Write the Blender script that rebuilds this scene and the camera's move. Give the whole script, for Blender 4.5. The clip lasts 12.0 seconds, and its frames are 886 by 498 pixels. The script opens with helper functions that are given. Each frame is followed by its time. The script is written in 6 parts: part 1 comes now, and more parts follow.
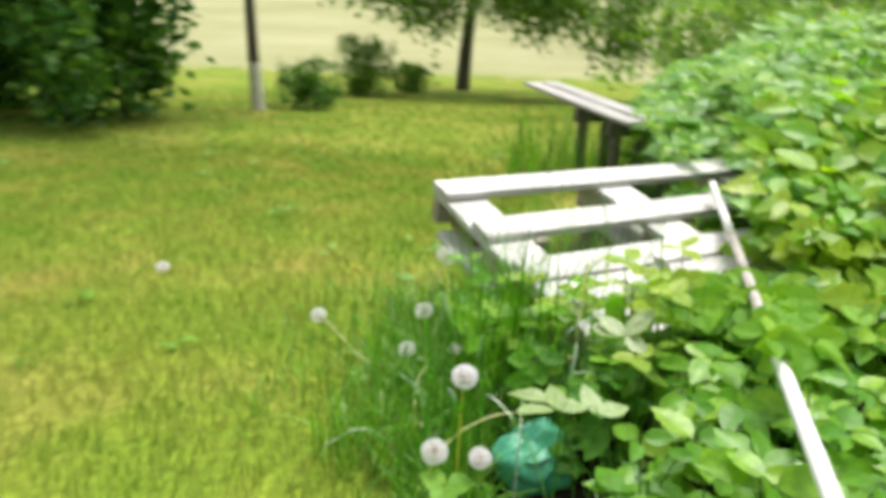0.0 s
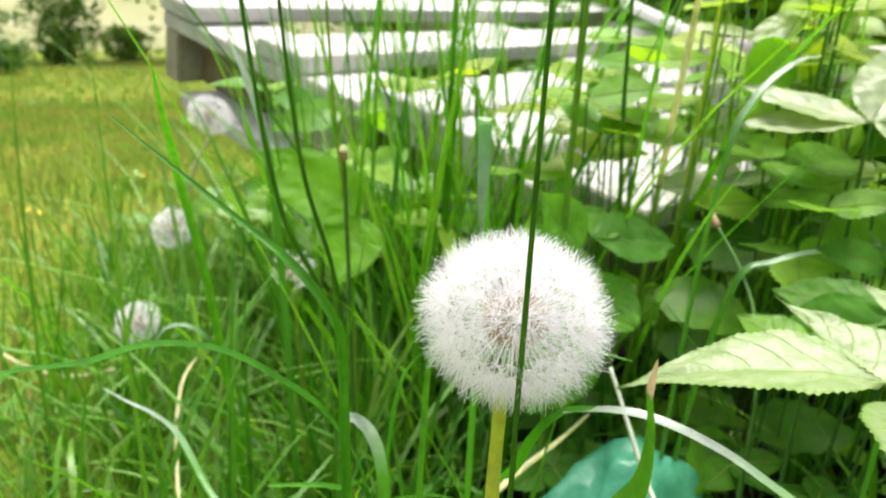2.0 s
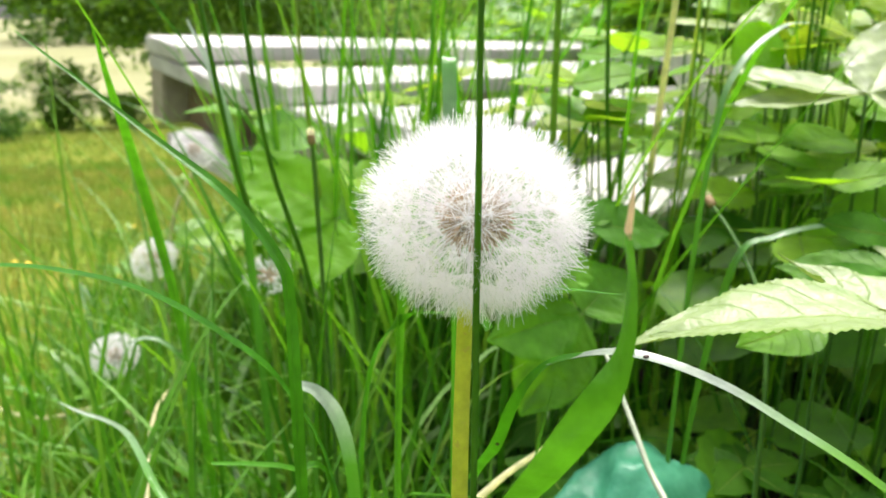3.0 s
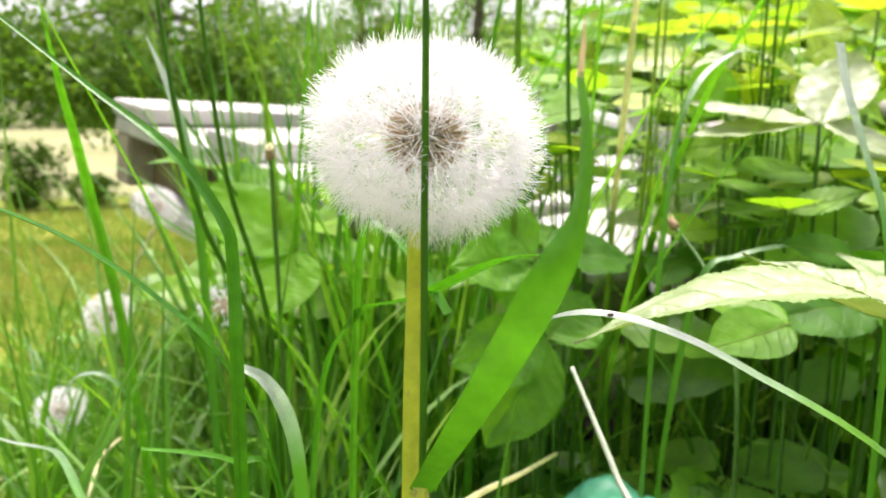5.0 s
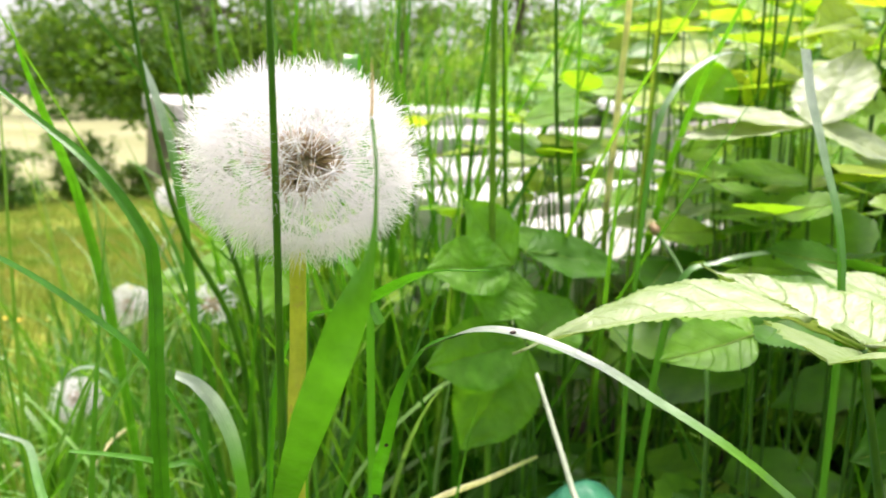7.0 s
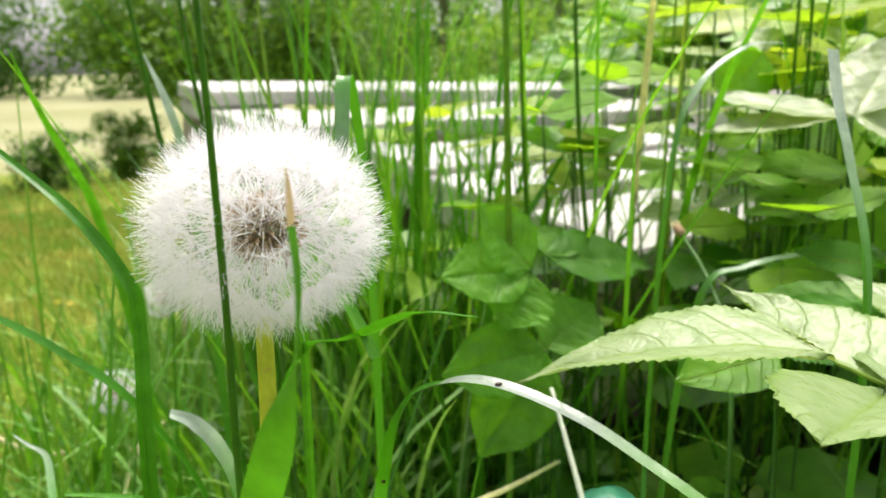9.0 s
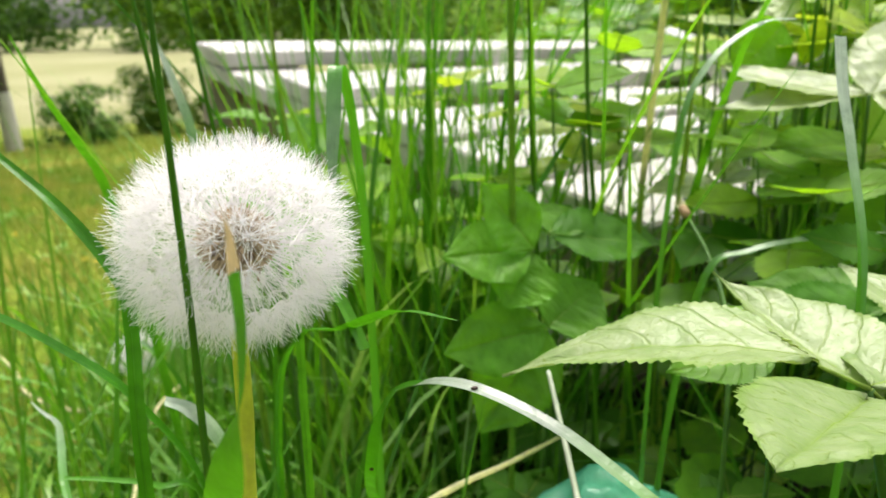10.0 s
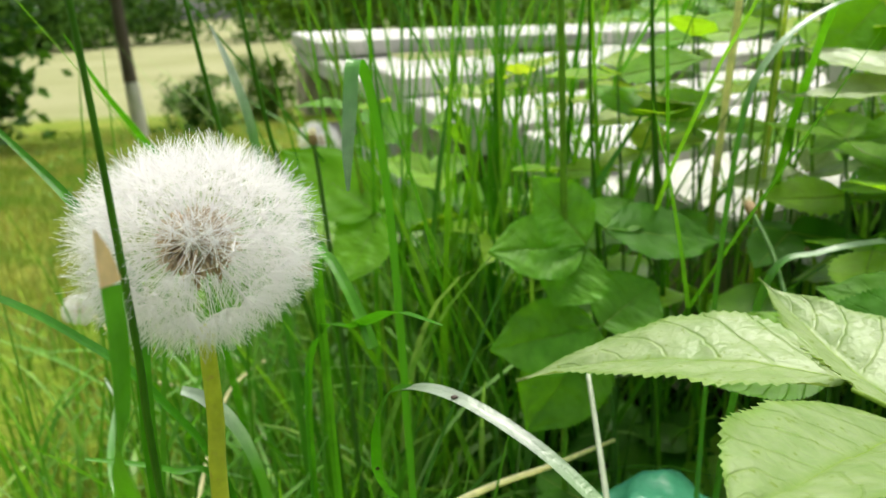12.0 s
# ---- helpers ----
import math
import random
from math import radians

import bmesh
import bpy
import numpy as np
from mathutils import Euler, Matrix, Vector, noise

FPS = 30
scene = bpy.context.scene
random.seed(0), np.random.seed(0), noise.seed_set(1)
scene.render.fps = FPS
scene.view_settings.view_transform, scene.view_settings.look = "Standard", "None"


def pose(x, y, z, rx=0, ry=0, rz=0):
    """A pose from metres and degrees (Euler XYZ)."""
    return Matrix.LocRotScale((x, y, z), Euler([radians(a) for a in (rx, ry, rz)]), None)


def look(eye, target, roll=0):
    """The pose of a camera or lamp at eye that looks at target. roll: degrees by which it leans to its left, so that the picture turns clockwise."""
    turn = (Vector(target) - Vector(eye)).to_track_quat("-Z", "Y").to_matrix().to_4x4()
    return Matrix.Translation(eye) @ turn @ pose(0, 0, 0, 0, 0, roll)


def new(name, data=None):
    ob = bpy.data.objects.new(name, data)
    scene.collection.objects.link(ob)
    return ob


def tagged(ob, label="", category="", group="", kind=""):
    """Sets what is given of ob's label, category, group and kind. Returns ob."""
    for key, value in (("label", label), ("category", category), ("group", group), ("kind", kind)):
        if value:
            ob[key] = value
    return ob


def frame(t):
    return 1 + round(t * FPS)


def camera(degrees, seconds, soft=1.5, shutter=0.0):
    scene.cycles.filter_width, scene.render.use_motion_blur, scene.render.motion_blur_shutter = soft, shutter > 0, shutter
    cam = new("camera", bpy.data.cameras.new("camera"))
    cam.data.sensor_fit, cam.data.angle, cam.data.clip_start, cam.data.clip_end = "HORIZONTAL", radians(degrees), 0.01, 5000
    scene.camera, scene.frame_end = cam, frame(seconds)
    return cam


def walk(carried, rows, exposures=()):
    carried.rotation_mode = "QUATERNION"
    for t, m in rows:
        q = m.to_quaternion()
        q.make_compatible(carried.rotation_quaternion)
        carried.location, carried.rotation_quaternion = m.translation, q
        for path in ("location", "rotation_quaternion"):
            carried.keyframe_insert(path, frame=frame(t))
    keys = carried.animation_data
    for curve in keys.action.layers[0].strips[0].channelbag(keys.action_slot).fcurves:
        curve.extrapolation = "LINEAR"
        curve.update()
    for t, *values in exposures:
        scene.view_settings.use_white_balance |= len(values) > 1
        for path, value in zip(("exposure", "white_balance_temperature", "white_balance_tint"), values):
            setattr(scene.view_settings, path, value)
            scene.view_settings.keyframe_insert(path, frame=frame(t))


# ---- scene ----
cam = camera(63.9, 12.0, shutter=0.4)
cam.data.dof.use_dof, cam.data.dof.focus_distance, cam.data.dof.aperture_fstop = True, 0.145, 24.5
PATH = [
    (0, (0.1656, 0.5420, 0.9323), (0.0659, 1.9297, 0.3718), 1.45),
    (0.3, (0.0839, 0.7952, 0.8664), (0.1717, 2.1504, 0.2293), -0.69),
    (0.5, (0.0816, 0.9880, 0.7640), (0.2362, 2.3061, 0.0650), -0.45),
    (0.6, (0.0828, 1.0855, 0.7017), (0.2643, 2.3785, -0.0366), -4.19),
    (1, (0.0552, 1.3008, 0.5276), (0.3403, 2.6287, -0.1091), -1.77),
    (1.5, (0.0782, 1.3631, 0.4274), (0.4436, 2.6970, -0.1534), 0.15),
    (2, (0.0782, 1.3831, 0.3976), (0.4802, 2.7097, -0.1755), 2.01),
    (2.5, (0.0885, 1.3901, 0.3760), (0.4914, 2.7343, -0.1537), 0.08),
    (4.5, (0.0943, 1.3903, 0.3344), (0.5572, 2.7796, 0.0096), 0.91),
    (5, (0.0954, 1.3897, 0.3286), (0.5813, 2.7770, 0.0298), 0.49),
    (5.5, (0.0954, 1.3895, 0.3264), (0.5926, 2.7739, 0.0330), 0.53),
    (6, (0.1035, 1.3859, 0.3256), (0.5633, 2.7812, 0.0228), 0.79),
    (6.5, (0.1150, 1.3794, 0.3297), (0.5378, 2.7853, 0.0221), 0.83),
    (8.5, (0.1380, 1.3811, 0.3457), (0.4845, 2.7957, -0.0133), -1.26),
    (9, (0.1403, 1.3862, 0.3498), (0.4492, 2.8048, -0.0270), -1.41),
    (9.5, (0.1460, 1.3845, 0.3558), (0.4145, 2.7968, -0.0724), -1.16),
    (10, (0.1507, 1.3861, 0.3602), (0.4027, 2.7900, -0.1041), -1.42),
    (10.5, (0.1587, 1.3849, 0.3604), (0.3500, 2.7971, -0.1079), -1.58),
    (11, (0.1679, 1.3839, 0.3616), (0.3059, 2.7974, -0.1211), -1.90),
    (11.5, (0.1702, 1.3851, 0.3615), (0.2632, 2.7999, -0.1280), -2.30),
    (12, (0.1771, 1.3896, 0.3610), (0.2131, 2.8087, -0.1236), -3.04),
]
walk(cam, [(t, look(eye, target, roll)) for t, eye, target, roll in PATH], [(0, 0.76, 6500, 9), (0.5, 0.72, 6500, 6), (1.0, 0.84, 6400, 5), (1.5, 0.97, 6400, 6), (2.0, 1.02, 6500, 11), (2.5, 1.06, 6500, 12), (5.5, 1.24, 6650, 20), (8.5, 0.96, 6650, 13), (9.0, 0.9, 6650, 12), (10.5, 0.8, 6750, 9), (11.5, 0.82, 6750, 5), (12, 0.6, 6750, 2)])

# ---- light ----
world = bpy.data.worlds.new("world")
scene.world = world
world.use_nodes = True
wn = world.node_tree
sky = wn.nodes.new("ShaderNodeTexSky")
sky.sky_type, sky.sun_disc = "NISHITA", False
sky.sun_elevation, sky.sun_rotation = radians(69), radians(28)
sky.dust_density, sky.ozone_density = 4.0, 1.0
cloud = wn.nodes.new("ShaderNodeHueSaturation")
cloud.inputs["Saturation"].default_value = 0.22
wn.links.new(sky.outputs[0], cloud.inputs["Color"])
wn.links.new(cloud.outputs[0], wn.nodes["Background"].inputs["Color"])
wn.nodes["Background"].inputs["Strength"].default_value = 0.142
sun_data = bpy.data.lights.new("sun", "SUN")
sun_data.energy, sun_data.angle, sun_data.color = 2.25, radians(30), (1.0, 0.96, 0.88)
sun = new("sun", sun_data)
sun.matrix_world = look((1.8, 3.4, 10), (0, 0, 0))

# ---- materials ----
R = random.Random(7)
RNG = np.random.default_rng(7)


def smooth(a, b, x):
    t = min(1.0, max(0.0, (x - a) / (b - a)))
    return t * t * (3 - 2 * t)


def ground_z(x, y):
    """A lawn that falls away gently to a level field, with a low bank under the weed bed."""
    z = -0.105 * (y - 1.48)
    if y > 20:
        z = -1.945 - 0.16 * (1 - math.exp(-(y - 20) / 1.5))
    if y < -4:
        z = 0.575
    bank = 0.06 * smooth(0.05, 0.45, x) * (1 - smooth(7, 10, y)) * (1 - smooth(6, 9, x))
    lumps = 0.02 * noise.noise((x * 0.9, y * 0.9, 0.3)) if y < 22 else 0.0
    return z + bank + lumps


def mat_new(name):
    m = bpy.data.materials.new(name)
    m.use_nodes = True
    nt = m.node_tree
    return m, nt, nt.nodes["Principled BSDF"]


def tex_noise(nt, scale, detail=4.0, rough=0.6, coord="Object", stretch=None):
    tc = nt.nodes.new("ShaderNodeTexCoord")
    n = nt.nodes.new("ShaderNodeTexNoise")
    n.inputs["Scale"].default_value, n.inputs["Detail"].default_value, n.inputs["Roughness"].default_value = scale, detail, rough
    if stretch:
        mp = nt.nodes.new("ShaderNodeMapping")
        mp.inputs["Scale"].default_value = stretch
        nt.links.new(tc.outputs[coord], mp.inputs[0])
        nt.links.new(mp.outputs[0], n.inputs[0])
    else:
        nt.links.new(tc.outputs[coord], n.inputs[0])
    return n


def ramp(nt, source, stops):
    r = nt.nodes.new("ShaderNodeValToRGB")
    e = r.color_ramp.elements
    e[0].position, e[0].color = stops[0][0], (*stops[0][1], 1)
    e[1].position, e[1].color = stops[-1][0], (*stops[-1][1], 1)
    for p, c in stops[1:-1]:
        k = e.new(p)
        k.color = (*c, 1)
    nt.links.new(source, r.inputs[0])
    return r


def mix(nt, fac, a, b, blend="MIX"):
    n = nt.nodes.new("ShaderNodeMix")
    n.data_type, n.blend_type = "RGBA", blend
    if isinstance(fac, float):
        n.inputs[0].default_value = fac
    else:
        nt.links.new(fac, n.inputs[0])
    for k, s in ((6, a), (7, b)):
        if isinstance(s, tuple):
            n.inputs[k].default_value = (*s, 1)
        else:
            nt.links.new(s, n.inputs[k])
    return n.outputs[2]


def bump(nt, bs, source, strength, distance):
    b = nt.nodes.new("ShaderNodeBump")
    b.inputs["Strength"].default_value, b.inputs["Distance"].default_value = strength, distance
    nt.links.new(source, b.inputs["Height"])
    nt.links.new(b.outputs[0], bs.inputs["Normal"])


def leaf_mat(name, dark, mid, light, glow=0.4, rough=0.42, scale=60.0, island=True, spots=None, relief=0.3, tint=(1.15, 1.2, 0.45), low=(0.72, 0.75, 0.7), high=(1.2, 1.18, 1.1), gloss=0.35):
    """Thin green tissue: hue varies leaf by leaf and in patches, and light shines through."""
    m, nt, bs = mat_new(name)
    if island:
        src = nt.nodes.new("ShaderNodeNewGeometry").outputs["Random Per Island"]
    else:
        src = nt.nodes.new("ShaderNodeObjectInfo").outputs["Random"]
    base = ramp(nt, src, [(0.0, dark), (0.5, mid), (1.0, light)]).outputs[0]
    n = tex_noise(nt, scale)
    patch = ramp(nt, n.outputs[0], [(0.3, low), (0.7, high)])
    col = mix(nt, 1.0, base, patch.outputs[0], "MULTIPLY")
    if spots:
        s = tex_noise(nt, scale * 3.1, 2.0)
        sr = ramp(nt, s.outputs[0], [(0.62, (0, 0, 0)), (0.69, (1, 1, 1))])
        col = mix(nt, sr.outputs[0], col, spots)
    nt.links.new(col, bs.inputs["Base Color"])
    bs.inputs["Roughness"].default_value = rough
    bs.inputs["Specular IOR Level"].default_value = gloss
    bump(nt, bs, n.outputs[0], relief, 0.002)
    tr = nt.nodes.new("ShaderNodeBsdfTranslucent")
    nt.links.new(mix(nt, 1.0, col, tint, "MULTIPLY"), tr.inputs["Color"])
    ms = nt.nodes.new("ShaderNodeMixShader")
    ms.inputs[0].default_value = glow
    nt.links.new(bs.outputs[0], ms.inputs[1])
    nt.links.new(tr.outputs[0], ms.inputs[2])
    nt.links.new(ms.outputs[0], nt.nodes["Material Output"].inputs["Surface"])
    return m


def plain_mat(name, c1, c2, scale=40.0, rough=0.6, relief=0.3, distance=0.002, stretch=None, metal=0.0):
    m, nt, bs = mat_new(name)
    n = tex_noise(nt, scale, 6.0, 0.65, stretch=stretch)
    col = ramp(nt, n.outputs[0], [(0.3, c1), (0.7, c2)])
    nt.links.new(col.outputs[0], bs.inputs["Base Color"])
    bs.inputs["Roughness"].default_value, bs.inputs["Metallic"].default_value = rough, metal
    bump(nt, bs, n.outputs[0], relief, distance)
    return m


M_GRASS = leaf_mat("grass_mid", (0.045, 0.18, 0.01), (0.1, 0.31, 0.018), (0.21, 0.45, 0.035), 0.45, 0.4, 90, gloss=0.45)
M_CULM = leaf_mat("grass_culm", (0.025, 0.12, 0.007), (0.06, 0.21, 0.012), (0.16, 0.36, 0.03), 0.35, 0.4, 90)
M_BLADE = leaf_mat("grass_blade", (0.05, 0.22, 0.01), (0.075, 0.28, 0.014), (0.11, 0.34, 0.025), 0.42, 0.36, 120, False)
# the pale base of M_PALE and M_ARCH stands in for sky sheen
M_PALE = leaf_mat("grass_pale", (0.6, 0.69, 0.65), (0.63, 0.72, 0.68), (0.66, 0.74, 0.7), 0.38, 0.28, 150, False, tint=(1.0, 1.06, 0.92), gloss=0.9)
M_ARCH = leaf_mat("grass_sheen", (0.235, 0.29, 0.235), (0.25, 0.305, 0.25), (0.27, 0.32, 0.27), 0.12, 0.3, 150, False, gloss=0.75)
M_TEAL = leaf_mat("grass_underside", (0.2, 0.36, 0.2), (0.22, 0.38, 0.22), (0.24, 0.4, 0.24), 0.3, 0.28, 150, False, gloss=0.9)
M_PALE_STALK = plain_mat("pale_straw_green", (0.36, 0.42, 0.3), (0.5, 0.54, 0.42), 200, 0.4, 0.2)


def pale_lines(m, green, start, end):
    """Fine dark grooves along a pale blade, which turns green towards its root."""
    nt = m.node_tree
    bs = nt.nodes["Principled BSDF"]
    uv = nt.nodes.new("ShaderNodeUVMap")
    uv.uv_map = "leaf"
    sep = nt.nodes.new("ShaderNodeSeparateXYZ")
    nt.links.new(uv.outputs[0], sep.inputs[0])
    wave = nt.nodes.new("ShaderNodeMath")
    wave.operation = "SINE"
    mul = nt.nodes.new("ShaderNodeMath")
    mul.operation = "MULTIPLY"
    mul.inputs[1].default_value = 19.0
    nt.links.new(sep.outputs[0], mul.inputs[0])
    nt.links.new(mul.outputs[0], wave.inputs[0])
    old = bs.inputs["Base Color"].links[0].from_socket
    lines = ramp(nt, wave.outputs[0], [(0.0, (1, 1, 1)), (0.6, (1, 1, 1)), (1.0, (0.52, 0.6, 0.5))])
    col = mix(nt, 1.0, old, lines.outputs[0], "MULTIPLY")
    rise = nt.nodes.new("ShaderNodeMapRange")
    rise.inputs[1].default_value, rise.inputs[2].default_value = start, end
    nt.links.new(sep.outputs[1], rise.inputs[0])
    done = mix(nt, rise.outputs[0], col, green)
    for link in [k for k in nt.links if k.from_socket == old and k.to_socket != col.node.inputs[6]]:
        nt.links.new(done, link.to_socket)


M_PALE_MANY = leaf_mat("grass_pale_many", (0.14, 0.36, 0.06), (0.24, 0.44, 0.13), (0.34, 0.5, 0.22), 0.3, 0.3, 150)
M_LAWN = leaf_mat("lawn_grass", (0.14, 0.27, 0.028), (0.19, 0.31, 0.04), (0.26, 0.36, 0.06), 0.4, 0.6, 3.2, tint=(1.1, 1.12, 0.65), low=(0.55, 0.86, 0.5), high=(1.95, 1.1, 2.4), gloss=0.2)
M_EDGE = leaf_mat("edge_grass", (0.09, 0.28, 0.02), (0.16, 0.36, 0.035), (0.26, 0.43, 0.08), 0.34, 0.4, 60, gloss=0.5)
M_STRAW = leaf_mat("straw", (0.86, 0.82, 0.58), (0.9, 0.87, 0.64), (0.93, 0.9, 0.7), 0.72, 0.5, 200, False, tint=(1.04, 1.03, 0.85))
M_YELLOW_DRY = leaf_mat("yellow_dry_stalk", (0.62, 0.68, 0.16), (0.66, 0.72, 0.18), (0.7, 0.75, 0.2), 0.45, 0.5, 200, False)
M_WEED = leaf_mat("weed_leaf", (0.1, 0.3, 0.02), (0.19, 0.43, 0.03), (0.31, 0.52, 0.04), 0.5, 0.36, 70, relief=0.2, tint=(1.4, 1.28, 0.35), gloss=0.55)
# yellower, brighter copy of the weed leaf: backlight is put into its colour
M_WEED_BACKLIT = leaf_mat("weed_leaf_backlit", (0.24, 0.44, 0.04), (0.37, 0.53, 0.055), (0.46, 0.57, 0.075), 0.58, 0.38, 70, relief=0.2, tint=(1.25, 1.25, 0.38), gloss=0.8)
M_WEED_ONE = leaf_mat("weed_leaf_single", (0.16, 0.38, 0.025), (0.23, 0.47, 0.035), (0.32, 0.55, 0.05), 0.52, 0.45, 70, False, relief=0.15, tint=(1.35, 1.25, 0.38), gloss=0.4)
M_PALE_LEAF = leaf_mat("pale_weed_leaf", (0.36, 0.44, 0.24), (0.39, 0.47, 0.26), (0.42, 0.5, 0.28), 0.3, 0.4, 90, False, relief=0.15, gloss=0.7)
# the same for single leaves, backlight again painted as yellow
M_BACKLIT_ONE = leaf_mat("weed_leaf_backlit_single", (0.3, 0.48, 0.05), (0.38, 0.53, 0.06), (0.45, 0.56, 0.075), 0.55, 0.4, 70, False, relief=0.15, tint=(1.25, 1.25, 0.4), gloss=0.6)
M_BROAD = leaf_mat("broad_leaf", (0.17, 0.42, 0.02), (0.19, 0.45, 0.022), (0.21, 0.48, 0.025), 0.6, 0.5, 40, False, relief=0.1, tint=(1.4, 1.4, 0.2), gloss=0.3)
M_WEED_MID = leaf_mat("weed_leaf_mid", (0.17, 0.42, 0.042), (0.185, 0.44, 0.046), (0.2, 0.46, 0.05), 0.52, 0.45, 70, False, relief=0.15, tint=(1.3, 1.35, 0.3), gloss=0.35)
# darker copy for leaves under the canopy: their shade is put into the green
M_WEED_SHADE = leaf_mat("weed_leaf_shade", (0.06, 0.2, 0.016), (0.08, 0.24, 0.02), (0.11, 0.28, 0.022), 0.42, 0.5, 70, False, relief=0.15, gloss=0.25)
M_WEED_HERO = leaf_mat("weed_leaf_near", (0.27, 0.36, 0.145), (0.285, 0.375, 0.155), (0.305, 0.39, 0.165), 0.25, 0.42, 130, False, (0.2, 0.29, 0.04), 0.35, gloss=0.7, low=(0.72, 0.84, 0.6), high=(1.18, 1.12, 1.35))


def vein_net(m, dark, depth, count=7.0, puff=0.16):
    """Adds sunken side veins that branch off the midrib, and a fine net between them, to a leaf."""
    nt = m.node_tree
    bs = nt.nodes["Principled BSDF"]
    uv = nt.nodes.new("ShaderNodeUVMap")
    uv.uv_map = "leaf"
    sep = nt.nodes.new("ShaderNodeSeparateXYZ")
    nt.links.new(uv.outputs[0], sep.inputs[0])

    def op(kind, a, b=None, c=None):
        n = nt.nodes.new("ShaderNodeMath")
        n.operation = kind
        for k, s in enumerate((a, b, c)):
            if s is None:
                continue
            if isinstance(s, float):
                n.inputs[k].default_value = s
            else:
                nt.links.new(s, n.inputs[k])
        return n.outputs[0]
    wob = tex_noise(nt, 90.0, 2.0)
    across = op("ABSOLUTE", sep.outputs[0])
    phase = op("MULTIPLY_ADD", op("POWER", across, 1.3), -1.5, op("MULTIPLY_ADD", sep.outputs[1], count, op("MULTIPLY", wob.outputs[0], 0.5)))
    side = op("ABSOLUTE", op("SUBTRACT", op("FRACT", phase), 0.5))
    groove = nt.nodes.new("ShaderNodeMapRange")
    groove.inputs[1].default_value, groove.inputs[2].default_value = 0.0, 0.07
    nt.links.new(side, groove.inputs[0])
    mid = nt.nodes.new("ShaderNodeMapRange")
    mid.inputs[1].default_value, mid.inputs[2].default_value = 0.02, 0.1
    nt.links.new(across, mid.inputs[0])
    tc = nt.nodes.new("ShaderNodeTexCoord")
    vo = nt.nodes.new("ShaderNodeTexVoronoi")
    vo.feature = "DISTANCE_TO_EDGE"
    vo.inputs["Scale"].default_value = 330.0
    nt.links.new(tc.outputs["Object"], vo.inputs["Vector"])
    net = nt.nodes.new("ShaderNodeMapRange")
    net.inputs[1].default_value, net.inputs[2].default_value = 0.0, 0.2 + 0.5 * (puff - 0.16)
    nt.links.new(vo.outputs["Distance"], net.inputs[0])
    lift = op("MULTIPLY", op("MULTIPLY", groove.outputs[0], mid.outputs[0]), op("MULTIPLY_ADD", net.outputs[0], puff, 1.0 - puff))
    b = nt.nodes.new("ShaderNodeBump")
    b.inputs["Strength"].default_value, b.inputs["Distance"].default_value = 0.6, depth
    nt.links.new(lift, b.inputs["Height"])
    nt.links.new(bs.inputs["Normal"].links[0].from_socket, b.inputs["Normal"])
    nt.links.new(b.outputs[0], bs.inputs["Normal"])
    old = bs.inputs["Base Color"].links[0].from_socket
    rim = nt.nodes.new("ShaderNodeMapRange")
    rim.inputs[1].default_value, rim.inputs[2].default_value = 0.82, 1.0
    nt.links.new(op("ADD", across, op("MULTIPLY_ADD", wob.outputs[0], 0.3, -0.15)), rim.inputs[0])
    col = mix(nt, lift, mix(nt, 1.0, old, dark, "MULTIPLY"), old)
    nt.links.new(mix(nt, rim.outputs[0], col, mix(nt, 1.0, col, (0.72, 0.88, 0.35), "MULTIPLY")), bs.inputs["Base Color"])


M_VEIN = leaf_mat("leaf_vein", (0.24, 0.36, 0.06), (0.27, 0.4, 0.07), (0.3, 0.43, 0.08), 0.35, 0.5, 200, False)
M_CULM_ONE = leaf_mat("grass_culm_single", (0.04, 0.15, 0.01), (0.05, 0.18, 0.012), (0.07, 0.22, 0.016), 0.3, 0.4, 90, False)
M_YELLOW_STALK = leaf_mat("yellow_green_stalk", (0.2, 0.4, 0.04), (0.25, 0.44, 0.05), (0.3, 0.46, 0.06), 0.3, 0.4, 150, False)
M_WEED_STALK = plain_mat("weed_stalk", (0.04, 0.13, 0.015), (0.09, 0.21, 0.028), 120, 0.45)
M_TREE_LEAF = leaf_mat("tree_leaf", (0.07, 0.16, 0.02), (0.12, 0.25, 0.03), (0.24, 0.38, 0.06), 0.4, 0.5, 2)
M_BUSH_LEAF = leaf_mat("bush_leaf", (0.03, 0.1, 0.012), (0.06, 0.18, 0.02), (0.18, 0.34, 0.045), 0.32, 0.5, 2)
M_PALE_BUSH = leaf_mat("pale_bush_leaf", (0.13, 0.27, 0.05), (0.22, 0.38, 0.08), (0.36, 0.5, 0.14), 0.45, 0.45, 2)
M_FAR_LEAF = leaf_mat("far_leaf", (0.045, 0.11, 0.025), (0.08, 0.18, 0.035), (0.14, 0.26, 0.06), 0.25, 0.8, 0.4, gloss=0.05)
M_STEM = leaf_mat("dandelion_stem", (0.66, 0.72, 0.1), (0.7, 0.75, 0.12), (0.74, 0.77, 0.14), 0.42, 0.4, 120, False, (0.6, 0.58, 0.12), 0.15, tint=(1.15, 1.1, 0.6))
M_STEM_DRY = plain_mat("dandelion_stem_dry", (0.5, 0.46, 0.22), (0.62, 0.58, 0.32), 160, 0.5, 0.2)
M_BRACT = plain_mat("bract", (0.24, 0.13, 0.06), (0.42, 0.3, 0.14), 300, 0.6)
M_RECEPT = plain_mat("receptacle", (0.36, 0.3, 0.2), (0.6, 0.54, 0.4), 900, 0.7)
